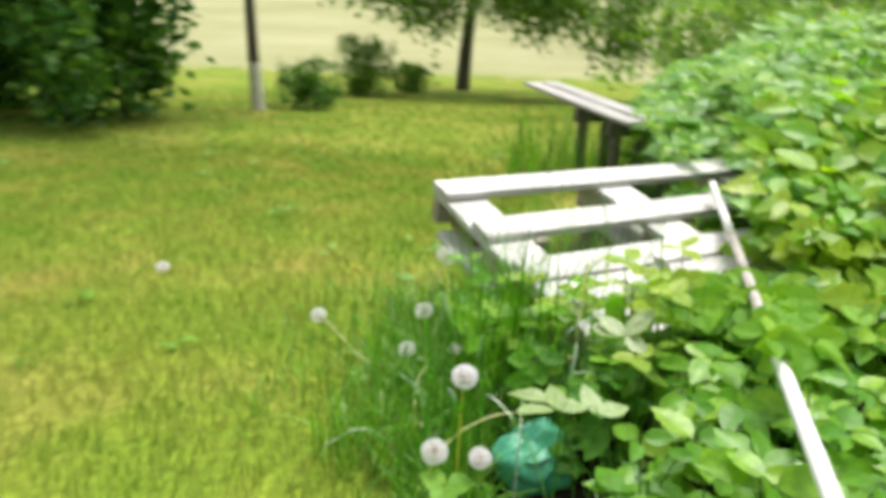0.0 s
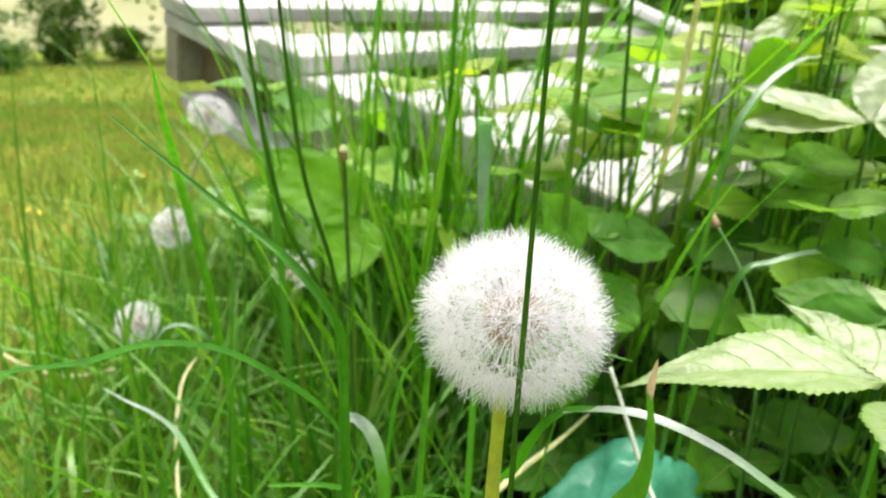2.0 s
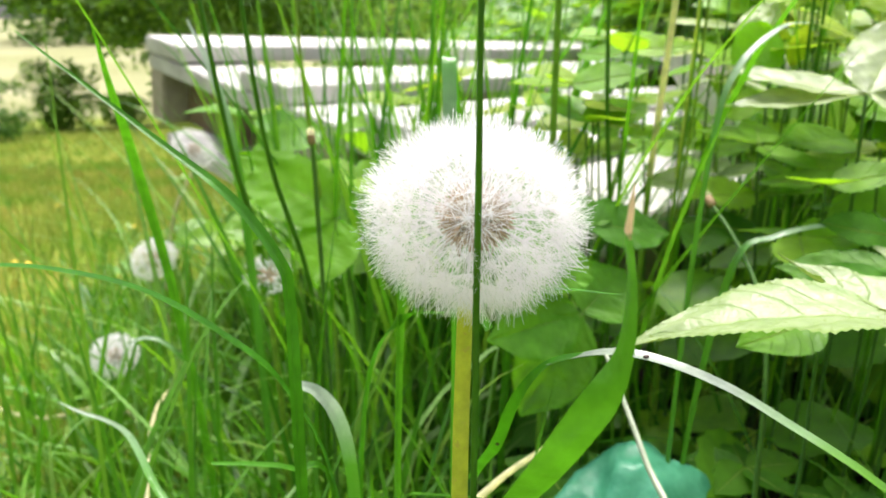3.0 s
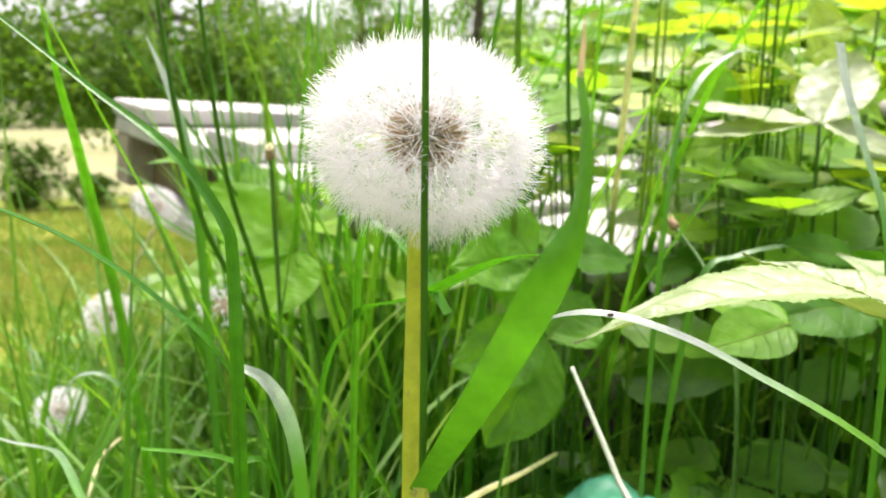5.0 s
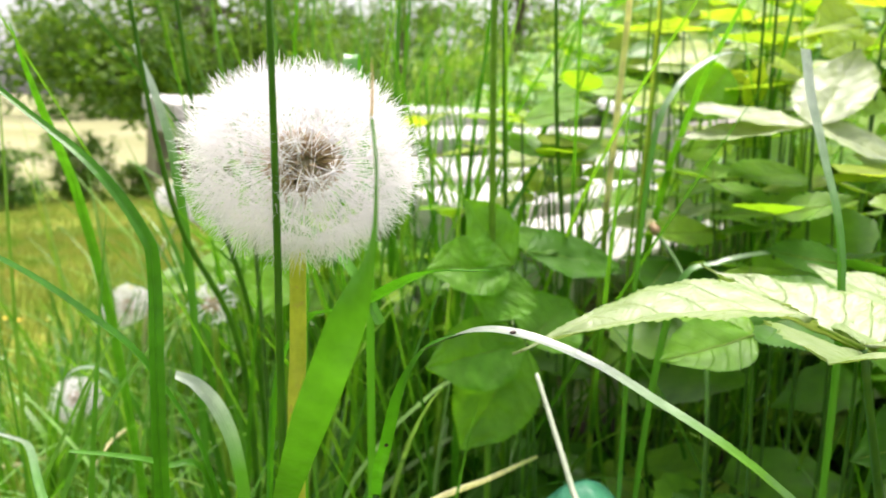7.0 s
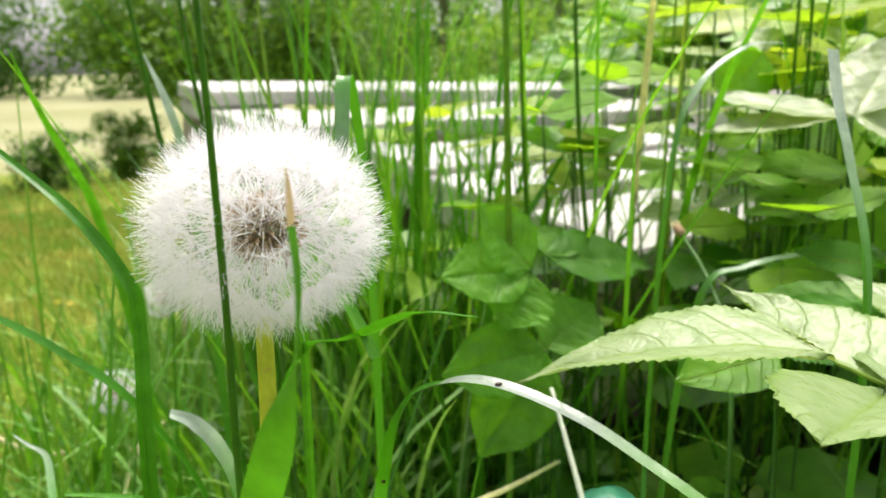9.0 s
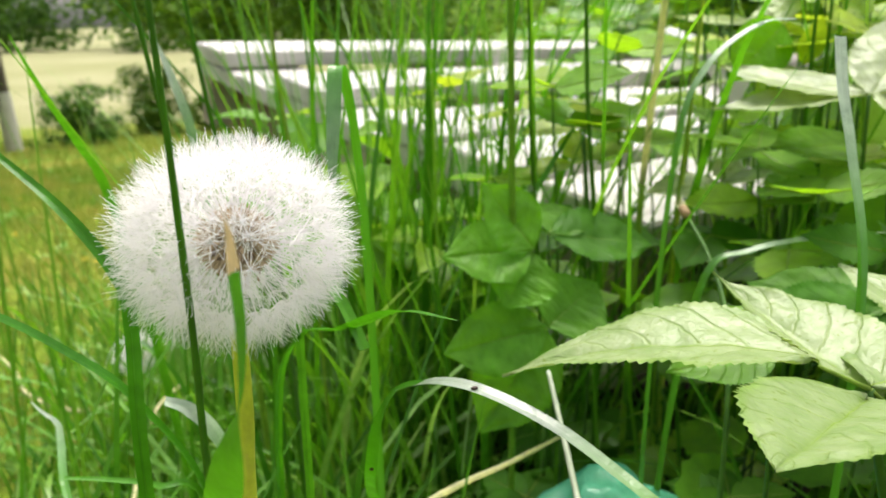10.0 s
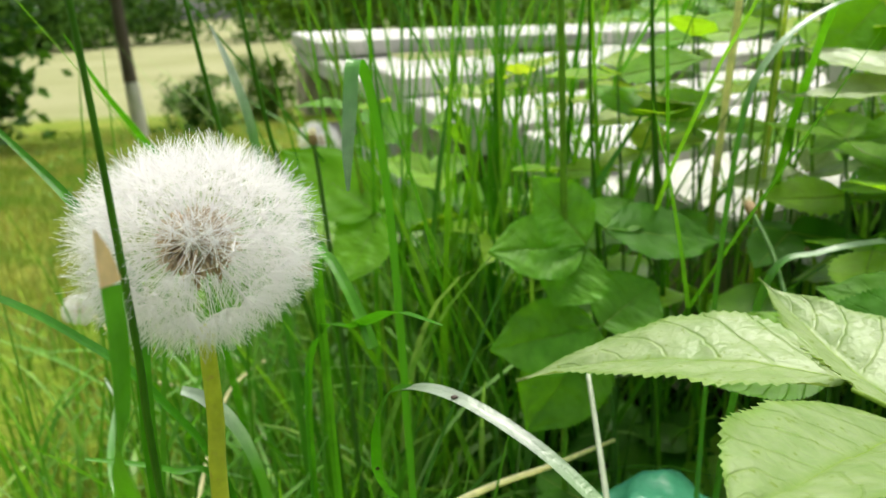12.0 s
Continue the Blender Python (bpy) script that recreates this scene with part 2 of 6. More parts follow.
M_ACHENE = plain_mat("achene", (0.34, 0.23, 0.12), (0.66, 0.51, 0.34), 900, 0.6)
M_BARK = plain_mat("bark", (0.05, 0.04, 0.03), (0.13, 0.105, 0.08), 14, 0.9, 0.9, 0.02, (1, 1, 0.25))
M_LIME = plain_mat("limewash", (0.48, 0.46, 0.43), (0.68, 0.66, 0.63), 9, 0.85, 0.5, 0.01)
M_BAG = plain_mat("bag_film", (0.03, 0.25, 0.14), (0.13, 0.48, 0.3), 34, 0.27, 0.6, 0.005)
M_POLE = plain_mat("pole_paint", (0.68, 0.68, 0.66), (0.82, 0.82, 0.8), 18, 0.4, 0.15)
M_POLE_BARE = plain_mat("pole_bare", (0.3, 0.27, 0.24), (0.48, 0.44, 0.4), 30, 0.6, 0.4)
M_WOOD = plain_mat("weathered_wood", (0.4, 0.38, 0.36), (0.69, 0.67, 0.65), 22, 0.7, 0.5, 0.004, (0.12, 1, 1))
M_WOOD_END = plain_mat("wood_block", (0.3, 0.25, 0.2), (0.47, 0.41, 0.34), 35, 0.85, 0.5, 0.004)
# block wood made darker brown for the shade inside the pallet's end opening
M_WOOD_RECESS = plain_mat("recess_brown_wood", (0.13, 0.09, 0.055), (0.24, 0.17, 0.11), 30, 0.85, 0.5, 0.004)
M_WOOD_DARK = plain_mat("old_dark_wood", (0.08, 0.07, 0.055), (0.2, 0.17, 0.14), 18, 0.85, 0.6, 0.006, (0.15, 1, 1))
M_WOOD_GREY = plain_mat("old_grey_wood", (0.26, 0.245, 0.23), (0.46, 0.44, 0.42), 18, 0.8, 0.5, 0.005, (0.15, 1, 1))
M_PETAL = plain_mat("yellow_petal", (0.75, 0.5, 0.02), (0.85, 0.62, 0.04), 300, 0.6)
M_SPECK = plain_mat("dark_speck", (0.03, 0.015, 0.01), (0.07, 0.035, 0.02), 900, 0.5)
M_WATER, _nt, _bs = mat_new("water")
_bs.inputs["Roughness"].default_value, _bs.inputs["Transmission Weight"].default_value, _bs.inputs["IOR"].default_value = 0.02, 1.0, 1.33
M_BROWN_TIP = leaf_mat("withered_tip", (0.8, 0.6, 0.4), (0.83, 0.63, 0.43), (0.86, 0.66, 0.46), 0.6, 0.6, 200, False, tint=(1, 0.9, 0.7))

def pappus_mat():
    m, nt, bs = mat_new("pappus")
    bs.inputs["Base Color"].default_value = (0.94, 0.92, 0.935, 1)
    bs.inputs["Roughness"].default_value = 0.45
    tr = nt.nodes.new("ShaderNodeBsdfTranslucent")
    tr.inputs["Color"].default_value = (0.96, 0.94, 0.955, 1)
    ms = nt.nodes.new("ShaderNodeMixShader")
    ms.inputs[0].default_value = 0.62
    nt.links.new(bs.outputs[0], ms.inputs[1])
    nt.links.new(tr.outputs[0], ms.inputs[2])
    nt.links.new(ms.outputs[0], nt.nodes["Material Output"].inputs["Surface"])
    return m


M_PAPPUS = pappus_mat()
# M_PALE and M_ARCH fade from painted sheen to green towards the root
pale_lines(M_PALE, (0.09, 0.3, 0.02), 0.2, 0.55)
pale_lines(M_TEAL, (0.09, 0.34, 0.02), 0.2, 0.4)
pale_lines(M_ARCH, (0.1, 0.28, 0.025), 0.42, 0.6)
vein_net(M_WEED_HERO, (0.78, 0.88, 0.5), 0.00042, 7.0, 0.34)
vein_net(M_WEED_SHADE, (0.93, 0.96, 0.88), 0.0003)
vein_net(M_BACKLIT_ONE, (0.9, 0.94, 0.8), 0.0005)
vein_net(M_WEED_MID, (0.88, 0.92, 0.8), 0.0006)
vein_net(M_PALE_LEAF, (0.9, 0.93, 0.8), 0.0003)
vein_net(M_WEED_ONE, (0.88, 0.92, 0.8), 0.0006)


def ground_mat():
    m, nt, bs = mat_new("lawn_ground")
    big = tex_noise(nt, 1.3, 5.0)
    fine = tex_noise(nt, 40.0, 5.0)
    lawn = ramp(nt, big.outputs[0], [(0.3, (0.13, 0.22, 0.018)), (0.5, (0.2, 0.27, 0.028)), (0.68, (0.33, 0.3, 0.07))])
    lawn2 = mix(nt, 1.0, lawn.outputs[0], ramp(nt, fine.outputs[0], [(0.3, (0.5, 0.52, 0.45)), (0.7, (1.2, 1.2, 1.1))]).outputs[0], "MULTIPLY")
    far = tex_noise(nt, 0.12, 6.0, stretch=(0.8, 1.1, 1))
    field = ramp(nt, far.outputs[0], [(0.3, (0.25, 0.26, 0.115)), (0.5, (0.305, 0.305, 0.155)), (0.7, (0.37, 0.355, 0.21))])
    sep = nt.nodes.new("ShaderNodeSeparateXYZ")
    tc = nt.nodes.new("ShaderNodeTexCoord")
    nt.links.new(tc.outputs["Object"], sep.inputs[0])
    edge = nt.nodes.new("ShaderNodeMath")
    edge.operation = "MULTIPLY_ADD"
    nt.links.new(big.outputs[0], edge.inputs[0])
    edge.inputs[1].default_value = 5.0
    nt.links.new(sep.outputs[1], edge.inputs[2])
    mr = nt.nodes.new("ShaderNodeMapRange")
    mr.inputs[1].default_value, mr.inputs[2].default_value = 22.5, 24.5
    nt.links.new(edge.outputs[0], mr.inputs[0])
    col = mix(nt, mr.outputs[0], lawn2, field.outputs[0])
    # soil brown, darkened to near-black to hold the shade under the leaves
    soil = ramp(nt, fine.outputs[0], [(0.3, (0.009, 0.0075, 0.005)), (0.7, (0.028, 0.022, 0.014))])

    def span(axis, a, b, c, d):
        """1 between b and c along an axis, falling to 0 at a and d, with a wavering edge."""
        wav = nt.nodes.new("ShaderNodeMath")
        wav.operation = "MULTIPLY_ADD"
        nt.links.new(edge_noise.outputs[0], wav.inputs[0])
        wav.inputs[1].default_value = 0.5
        nt.links.new(sep.outputs[axis], wav.inputs[2])
        outs = []
        for lo, hi, v0, v1 in ((a, b, 0.0, 1.0), (c, d, 1.0, 0.0)):
            m_r = nt.nodes.new("ShaderNodeMapRange")
            m_r.inputs[1].default_value, m_r.inputs[2].default_value = lo + 0.25, hi + 0.25
            m_r.inputs[3].default_value, m_r.inputs[4].default_value = v0, v1
            nt.links.new(wav.outputs[0] if axis or lo > 1 else slant.outputs[0], m_r.inputs[0])
            outs.append(m_r.outputs[0])
        return outs
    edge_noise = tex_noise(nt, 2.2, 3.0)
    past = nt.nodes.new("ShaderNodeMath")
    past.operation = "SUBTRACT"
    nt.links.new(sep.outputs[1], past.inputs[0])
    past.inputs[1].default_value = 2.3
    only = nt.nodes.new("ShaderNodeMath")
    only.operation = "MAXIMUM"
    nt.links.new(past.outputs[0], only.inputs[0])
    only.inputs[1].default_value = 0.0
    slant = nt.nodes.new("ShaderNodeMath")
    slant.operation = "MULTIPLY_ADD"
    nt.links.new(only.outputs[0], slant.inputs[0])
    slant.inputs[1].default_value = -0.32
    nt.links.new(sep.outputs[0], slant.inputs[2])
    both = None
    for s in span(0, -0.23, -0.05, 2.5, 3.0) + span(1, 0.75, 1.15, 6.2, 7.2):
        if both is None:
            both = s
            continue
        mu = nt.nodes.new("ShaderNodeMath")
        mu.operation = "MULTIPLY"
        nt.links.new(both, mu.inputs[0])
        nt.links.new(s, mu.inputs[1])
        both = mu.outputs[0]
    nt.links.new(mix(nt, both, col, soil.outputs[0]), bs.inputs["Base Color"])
    bs.inputs["Roughness"].default_value = 0.95
    bs.inputs["Specular IOR Level"].default_value = 0.15
    bump(nt, bs, fine.outputs[0], 0.8, 0.02)
    return m


# ---- mesh helpers ----
def mesh_of(name, verts, faces, material, shade=True, uv=None):
    me = bpy.data.meshes.new(name)
    me.from_pydata([tuple(v) for v in verts], [], [tuple(f) for f in faces])
    me.materials.append(material)
    if shade:
        me.polygons.foreach_set("use_smooth", [True] * len(me.polygons))
    if uv:
        layer = me.uv_layers.new(name="leaf")
        idx = np.zeros(len(me.loops), dtype=np.int32)
        me.loops.foreach_get("vertex_index", idx)
        layer.data.foreach_set("uv", np.array(uv, dtype=np.float32)[idx].ravel())
    me.update()
    return me


def child(name, me, parent=None, label="", at=None):
    ob = new(name, me)
    if parent is not None:
        ob.parent = parent
    if at is not None:
        ob.matrix_basis = at
    if label:
        ob["label"] = label
    return ob


def part(name, bm, material, parent=None, label="", shade=False):
    me = bpy.data.meshes.new(name)
    bm.to_mesh(me)
    bm.free()
    me.materials.append(material)
    if shade:
        me.polygons.foreach_set("use_smooth", [True] * len(me.polygons))
    return child(name, me, parent, label)


def thing(name, label, category, group="", place=(0, 0, 0)):
    ob = new(name)
    ob.location = place
    ob.empty_display_size = 0.02
    return tagged(ob, label, category, group)


def spline(points, n):
    """n points along a smooth curve through the given ones."""
    p = [Vector(q) for q in points]
    if len(p) == 2:
        return [p[0].lerp(p[1], i / (n - 1)) for i in range(n)]
    ext = [2 * p[0] - p[1]] + p + [2 * p[-1] - p[-2]]
    out = []
    for i in range(n):
        s = i / (n - 1) * (len(p) - 1)
        k = min(int(s), len(p) - 2)
        t = s - k
        a, b, c, d = ext[k:k + 4]
        out.append(0.5 * (2 * b + (c - a) * t + (2 * a - 5 * b + 4 * c - d) * t * t + (3 * b - 3 * c + d - a) * t ** 3))
    return out


def tube(points, radii, sides=8, n=None, cap=True):
    n = n or max(len(points), 2)
    c = spline(points, n)
    verts, faces = [], []
    side = Vector((1, 0.13, 0.07))
    for i, q in enumerate(c):
        d = (c[min(i + 1, n - 1)] - c[max(i - 1, 0)]).normalized()
        side = (side - d * side.dot(d)).normalized()
        other = d.cross(side)
        s = i / (n - 1) * (len(radii) - 1)
        k = min(int(s), len(radii) - 2)
        r = radii[k] + (radii[k + 1] - radii[k]) * (s - k)
        for j in range(sides):
            a = 2 * math.pi * j / sides
            verts.append(q + r * (math.cos(a) * side + math.sin(a) * other))
    for i in range(n - 1):
        for j in range(sides):
            a, b = i * sides + j, i * sides + (j + 1) % sides
            faces.append((a, b, b + sides, a + sides))
    if cap:
        faces.append(tuple(range(sides))[::-1])
        faces.append(tuple(range((n - 1) * sides, n * sides)))
    return verts, faces


def blade(points, widths, face, n=28, fold=0.25, twist=0.0):
    """A grass blade: a strip along points, its upper side towards face (one way, or one for each point), folded along the midrib, with fine ribs."""
    c = spline(points, n)
    verts, faces = [], []
    turns = [Vector(q) for q in face] if isinstance(face[0], (tuple, Vector)) else [Vector(face)] * 2
    cols = (-1.0, -0.62, -0.3, 0.0, 0.3, 0.62, 1.0)
    for i, q in enumerate(c):
        d = (c[min(i + 1, n - 1)] - c[max(i - 1, 0)]).normalized()
        u = i / (n - 1)
        at = u * (len(turns) - 1)
        f0 = turns[min(int(at), len(turns) - 2)].lerp(turns[min(int(at), len(turns) - 2) + 1], at - min(int(at), len(turns) - 2))
        f = (f0 - d * f0.dot(d))
        f = f.normalized() if f.length > 1e-5 else d.orthogonal().normalized()
        f = Matrix.Rotation(radians(twist) * u, 3, d) @ f
        s = d.cross(f)
        t = u * (len(widths) - 1)
        k = min(int(t), len(widths) - 2)
        w = 0.5 * (widths[k] + (widths[k + 1] - widths[k]) * (t - k))
        for v in cols:
            rib = 0.05 if abs(v) in (0.3, 1.0) else 0.0
            verts.append(q + s * v * w + f * w * (fold * abs(v) + rib))
    m = len(cols)
    for i in range(n - 1):
        for j in range(m - 1):
            a = i * m + j
            faces.append((a, a + 1, a + 1 + m, a + m))
    return verts, faces


def blade_uv(n):
    return [(v, i / (n - 1)) for i in range(n) for v in (-1.0, -0.62, -0.3, 0.0, 0.3, 0.62, 1.0)]


def box(w, d, h, bevel=0.003, wobble=0.0, seed=0):
    bm = bmesh.new()
    bmesh.ops.create_cube(bm, size=1)
    bmesh.ops.scale(bm, vec=(w, d, h), verts=bm.verts)
    if wobble:
        long = [e for e in bm.edges if abs((e.verts[0].co - e.verts[1].co).x) > w * 0.9]
        bmesh.ops.subdivide_edges(bm, edges=long, cuts=7, use_grid_fill=True)
        for v in bm.verts:
            v.co.y += wobble * noise.noise((v.co.x * 3 + seed, v.co.y * 2, seed))
            v.co.z += 0.5 * wobble * noise.noise((v.co.x * 2 + seed, v.co.y * 2, seed + 9))
    if bevel:
        sharp = [e for e in bm.edges if len(e.link_faces) == 2 and e.calc_face_angle(0) > 0.6]
        bmesh.ops.bevel(bm, geom=sharp, offset=bevel, segments=2, affect="EDGES")
    return bm


# ---- the ground ----
def build_ground():
    def lines(near, far, step, count):
        a = list(np.arange(-near, near + step / 2, step))
        grow = [near + (far - near) * ((k + 1) / count) ** 3 for k in range(count)]
        return [-g for g in grow[::-1]] + a + grow
    xs = lines(6.0, 900.0, 0.12, 26)
    ys = [4.0 + y for y in lines(10.0, 1200.0, 0.14, 30)]
    ys = sorted(set(ys + [18.5, 19.5, 20.0, 20.5, 21.0, 21.5, 22.0, 23.0, 25.0]))
    verts = [(x, y, ground_z(x, y)) for y in ys for x in xs]
    w = len(xs)
    faces = [(j * w + i, j * w + i + 1, (j + 1) * w + i + 1, (j + 1) * w + i) for j in range(len(ys) - 1) for i in range(w - 1)]
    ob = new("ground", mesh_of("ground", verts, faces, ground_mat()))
    tagged(ob, "yellowish mown lawn sloping down to a pale field", "lawn", kind="structure")


build_ground()


# ---- joined grass, leaves and other masses ----
def grass_mass(name, roots, heights, widths, lean, material, label, category, seg=3, curl=0.35):
    """Many blades in one mesh: each bends away over its length."""
    n = len(roots)
    ang = RNG.uniform(0, 2 * math.pi, n)
    bend = np.stack([np.cos(ang), np.sin(ang), np.zeros(n)], 1)
    th0 = np.abs(RNG.normal(0, lean[0], n))
    th1 = curl * (0.15 + 1.85 * RNG.uniform(0, 1, n) ** 2)
    ang2 = ang + math.pi / 2 + RNG.normal(0, 0.6, n)
    side = np.stack([np.cos(ang2), np.sin(ang2), np.zeros(n)], 1)
    rows = []
    c = roots.copy()
    step = heights / seg
    for k in range(seg + 1):
        u = k / seg
        w = widths * min(1.0, 0.55 + 1.2 * u) * (1 - u ** 2.5) * 0.5 + 0.0001
        rows.append(c - side * w[:, None])
        rows.append(c + side * w[:, None])
        th = th0 + th1 * u ** 1.4
        c = c + bend * (step * np.sin(th))[:, None]
        c[:, 2] += step * np.cos(th)
    verts = np.stack(rows, 1).reshape(-1, 3)
    base = np.arange(n)[:, None] * (2 * (seg + 1))
    quads = np.concatenate([base + np.array([2 * k, 2 * k + 1, 2 * k + 3, 2 * k + 2]) for k in range(seg)], 0)
    me = bpy.data.meshes.new(name)
    me.from_pydata(verts.tolist(), [], quads.tolist())
    me.materials.append(material)
    me.polygons.foreach_set("use_smooth", [True] * len(me.polygons))
    return tagged(new(name, me), label, category, kind="stuff")


def scatter(n, inside, x0, x1, y0, y1):
    out = []
    while len(out) < n:
        x, y = R.uniform(x0, x1), R.uniform(y0, y1)
        if R.random() < inside(x, y):
            out.append((x, y, ground_z(x, y) - 0.004))
    return np.array(out)


def leaf_cloud(centres, size, spread=0.35):
    """Verts and faces of small folded leaves, one about each centre."""
    n = len(centres)
    d = RNG.normal(0, 1, (n, 3))
    d[:, 2] = d[:, 2] * 0.5 - 0.25
    d /= np.linalg.norm(d, axis=1)[:, None]
    s = np.cross(d, RNG.normal(0, 1, (n, 3)))
    s /= np.linalg.norm(s, axis=1)[:, None] + 1e-9
    f = np.cross(d, s)
    L = size * RNG.uniform(0.6, 1.3, n)[:, None]
    c = np.asarray(centres)
    verts = np.stack([c - d * L * 0.5, c + s * L * 0.28 + f * L * 0.08, c + d * L * 0.5, c - s * L * 0.28 + f * L * 0.08], 1).reshape(-1, 3)
    b = np.arange(n)[:, None] * 4
    faces = np.concatenate([b + np.array([0, 1, 2]), b + np.array([0, 2, 3])], 0)
    return verts.tolist(), faces.tolist()


# ---- dandelion clocks ----
def sphere_dirs(n):
    k = np.arange(n) + 0.5
    z = 1 - 2 * k / n
    a = math.pi * (1 + 5 ** 0.5) * k
    r = np.sqrt(1 - z * z)
    return np.stack([r * np.cos(a), r * np.sin(a), z], 1)


def spike(verts, faces, a, b, w0, w1):
    a, b = Vector(a), Vector(b)
    d = (b - a).normalized()
    s = d.orthogonal().normalized()
    o = d.cross(s)
    k = len(verts)
    for q, w in ((a, w0), (b, w1)):
        for j in range(3):
            t = 2 * math.pi * j / 3
            verts.append(q + w * (math.cos(t) * s + math.sin(t) * o))
    for j in range(3):
        faces.append((k + j, k + (j + 1) % 3, k + 3 + (j + 1) % 3, k + 3 + j))


def hair_strip(verts, faces, a, b, w0, w1, roll):
    a, b = Vector(a), Vector(b)
    d = (b - a).normalized()
    s = Matrix.Rotation(roll, 3, d) @ d.orthogonal().normalized()
    k = len(verts)
    verts.extend((a - s * w0, a + s * w0, b + s * w1, b - s * w1))
    faces.append((k, k + 1, k + 2, k + 3))


def seed_meshes(beak, hair, hairs, thick):
    """One seed along +z: a brown achene with a fine beak, and an umbrella of white hairs."""
    v, f = [], []
    spike(v, f, (0, 0, 0), (0, 0, 0.0022), 0.00022, 0.0006)
    spike(v, f, (0, 0, 0.0022), (0, 0, 0.0044), 0.0006, 0.00012)
    spike(v, f, (0, 0, 0.0044), (0, 0, beak), thick * 1.7, thick * 1.5)
    seed = mesh_of("seed", v, f, M_ACHENE)
    seed.materials.append(M_PAPPUS)
    seed.polygons.foreach_set("material_index", [0] * 6 + [1] * 3)
    v, f = [], []
    for j in range(hairs):
        a = 2 * math.pi * (j + R.uniform(-0.3, 0.3)) / hairs
        open_ = radians(R.uniform(30, 70))
        l = hair * R.uniform(0.85, 1.1)
        top = Vector((math.cos(a) * math.sin(open_), math.sin(a) * math.sin(open_), math.cos(open_))) * l
        hair_strip(v, f, (0, 0, beak), Vector((0, 0, beak)) + top, thick, thick * 0.6, R.uniform(0, math.pi))
    return seed, mesh_of("pappus", v, f, M_PAPPUS)


def head_frame(up):
    z = Vector(up).normalized()
    x = z.orthogonal().normalized()
    return Matrix((x, z.cross(x), z)).transposed().to_4x4()


def clock(name, centre, radius, stem, stem_r, label, up=(0, 0, 1), squash=0.87, seeds=170, hairs=26, single=False, bald=0.0, group="dandelion clocks", dry=False):
    root = thing(name, label, "dandelion", group, stem[-1])
    inv = Matrix.Translation(-Vector(stem[-1]))
    frame_m = inv @ Matrix.Translation(centre) @ head_frame(up) @ Matrix.Diagonal((1, 1, squash, 1))
    v, f = tube(stem, stem_r, 10, 24)
    child("stem", mesh_of("stem", [inv @ q for q in v], f, M_STEM_DRY if dry else M_STEM if single else M_YELLOW_STALK), root)
    core = radius * 0.18
    bm = bmesh.new()
    bmesh.ops.create_uvsphere(bm, u_segments=14, v_segments=9, radius=core)
    bm.transform(frame_m)
    part("receptacle", bm, M_RECEPT, root, "", True)
    for k in range(7):
        a = 2 * math.pi * k / 7 + 0.3
        out = Vector((math.cos(a), math.sin(a), 0))
        p = [Vector((0, 0, -core * 1.0)) + out * core * 0.4, Vector((0, 0, -core * 1.35)) + out * core * 1.1, Vector((0, 0, -core * 2.5)) + out * core * R.uniform(1.0, 1.5)]
        bv, bf = blade(p, (radius * 0.1, radius * 0.09, radius * 0.02), out, 8)
        child("bract", mesh_of("bract", [frame_m @ q for q in bv], bf, M_BRACT), root)
    reach = radius - core * 0.95
    hair = radius * (0.36 if single else 0.30)
    beak = reach - hair * 0.62
    thick = 0.000066 if single else 0.00018
    kinds = [seed_meshes(beak, hair, hairs, thick) for _ in range(4)]
    dirs = sphere_dirs(seeds)
    thin = (head_frame(up).to_3x3().inverted() @ Vector((0.2, -1.0, -0.1))).normalized()  # where some seeds have flown
    gathered = ([], [], [])
    for d in dirs:
        if d[2] < -0.93 or R.random() < bald:
            continue
        if single and R.random() < 0.4 * smooth(0.80, 0.96, Vector(d).dot(thin)):
            continue
        d = Vector(d) + Vector((R.uniform(-1, 1), R.uniform(-1, 1), R.uniform(-1, 1))) * 0.05
        m = frame_m @ head_frame(d) @ pose(0, 0, core * 0.95, 0, 0, R.uniform(0, 360)) @ Matrix.Diagonal((1, 1, R.uniform(0.93, 1.05), 1))
        seed, pappus = kinds[R.randrange(4)]
        if single:
            ob = child("seed", seed, root, "", m)
            child("pappus", pappus, ob)["kind"] = "stuff"
        else:
            for me, base in ((seed, 1), (pappus, 0)):
                k = len(gathered[0])
                gathered[0].extend(m @ q.co for q in me.vertices)
                for p in me.polygons:
                    gathered[1].append(tuple(k + i for i in p.vertices))
                    gathered[2].append(1 if base and p.material_index == 0 else 0)
    if not single:
        me = mesh_of("seed_ball", gathered[0], gathered[1], M_PAPPUS)
        me.materials.append(M_ACHENE)
        me.polygons.foreach_set("material_index", gathered[2])
        child("seed_ball", me, root, "white fluffy ball of seeds")["kind"] = "stuff"
    return root


def root_at(x, y):
    return (x, y, ground_z(x, y) - 0.01)


# the large clock close to the path
clock("dandelion_clock", (0.1356, 1.5147, 0.3226), 0.0209,
      [(0.1340, 1.5151, 0.3055), (0.1333, 1.5145, 0.2858), (0.1322, 1.5123, 0.2684), (0.130, 1.508, 0.2), (0.128, 1.505, 0.1), root_at(0.127, 1.503)],
      (0.0016, 0.0017, 0.0018, 0.0021, 0.0024), "large round white dandelion clock on a pale yellow-green stem", (0.03, -0.25, 1), 0.80, 250, 36, True)

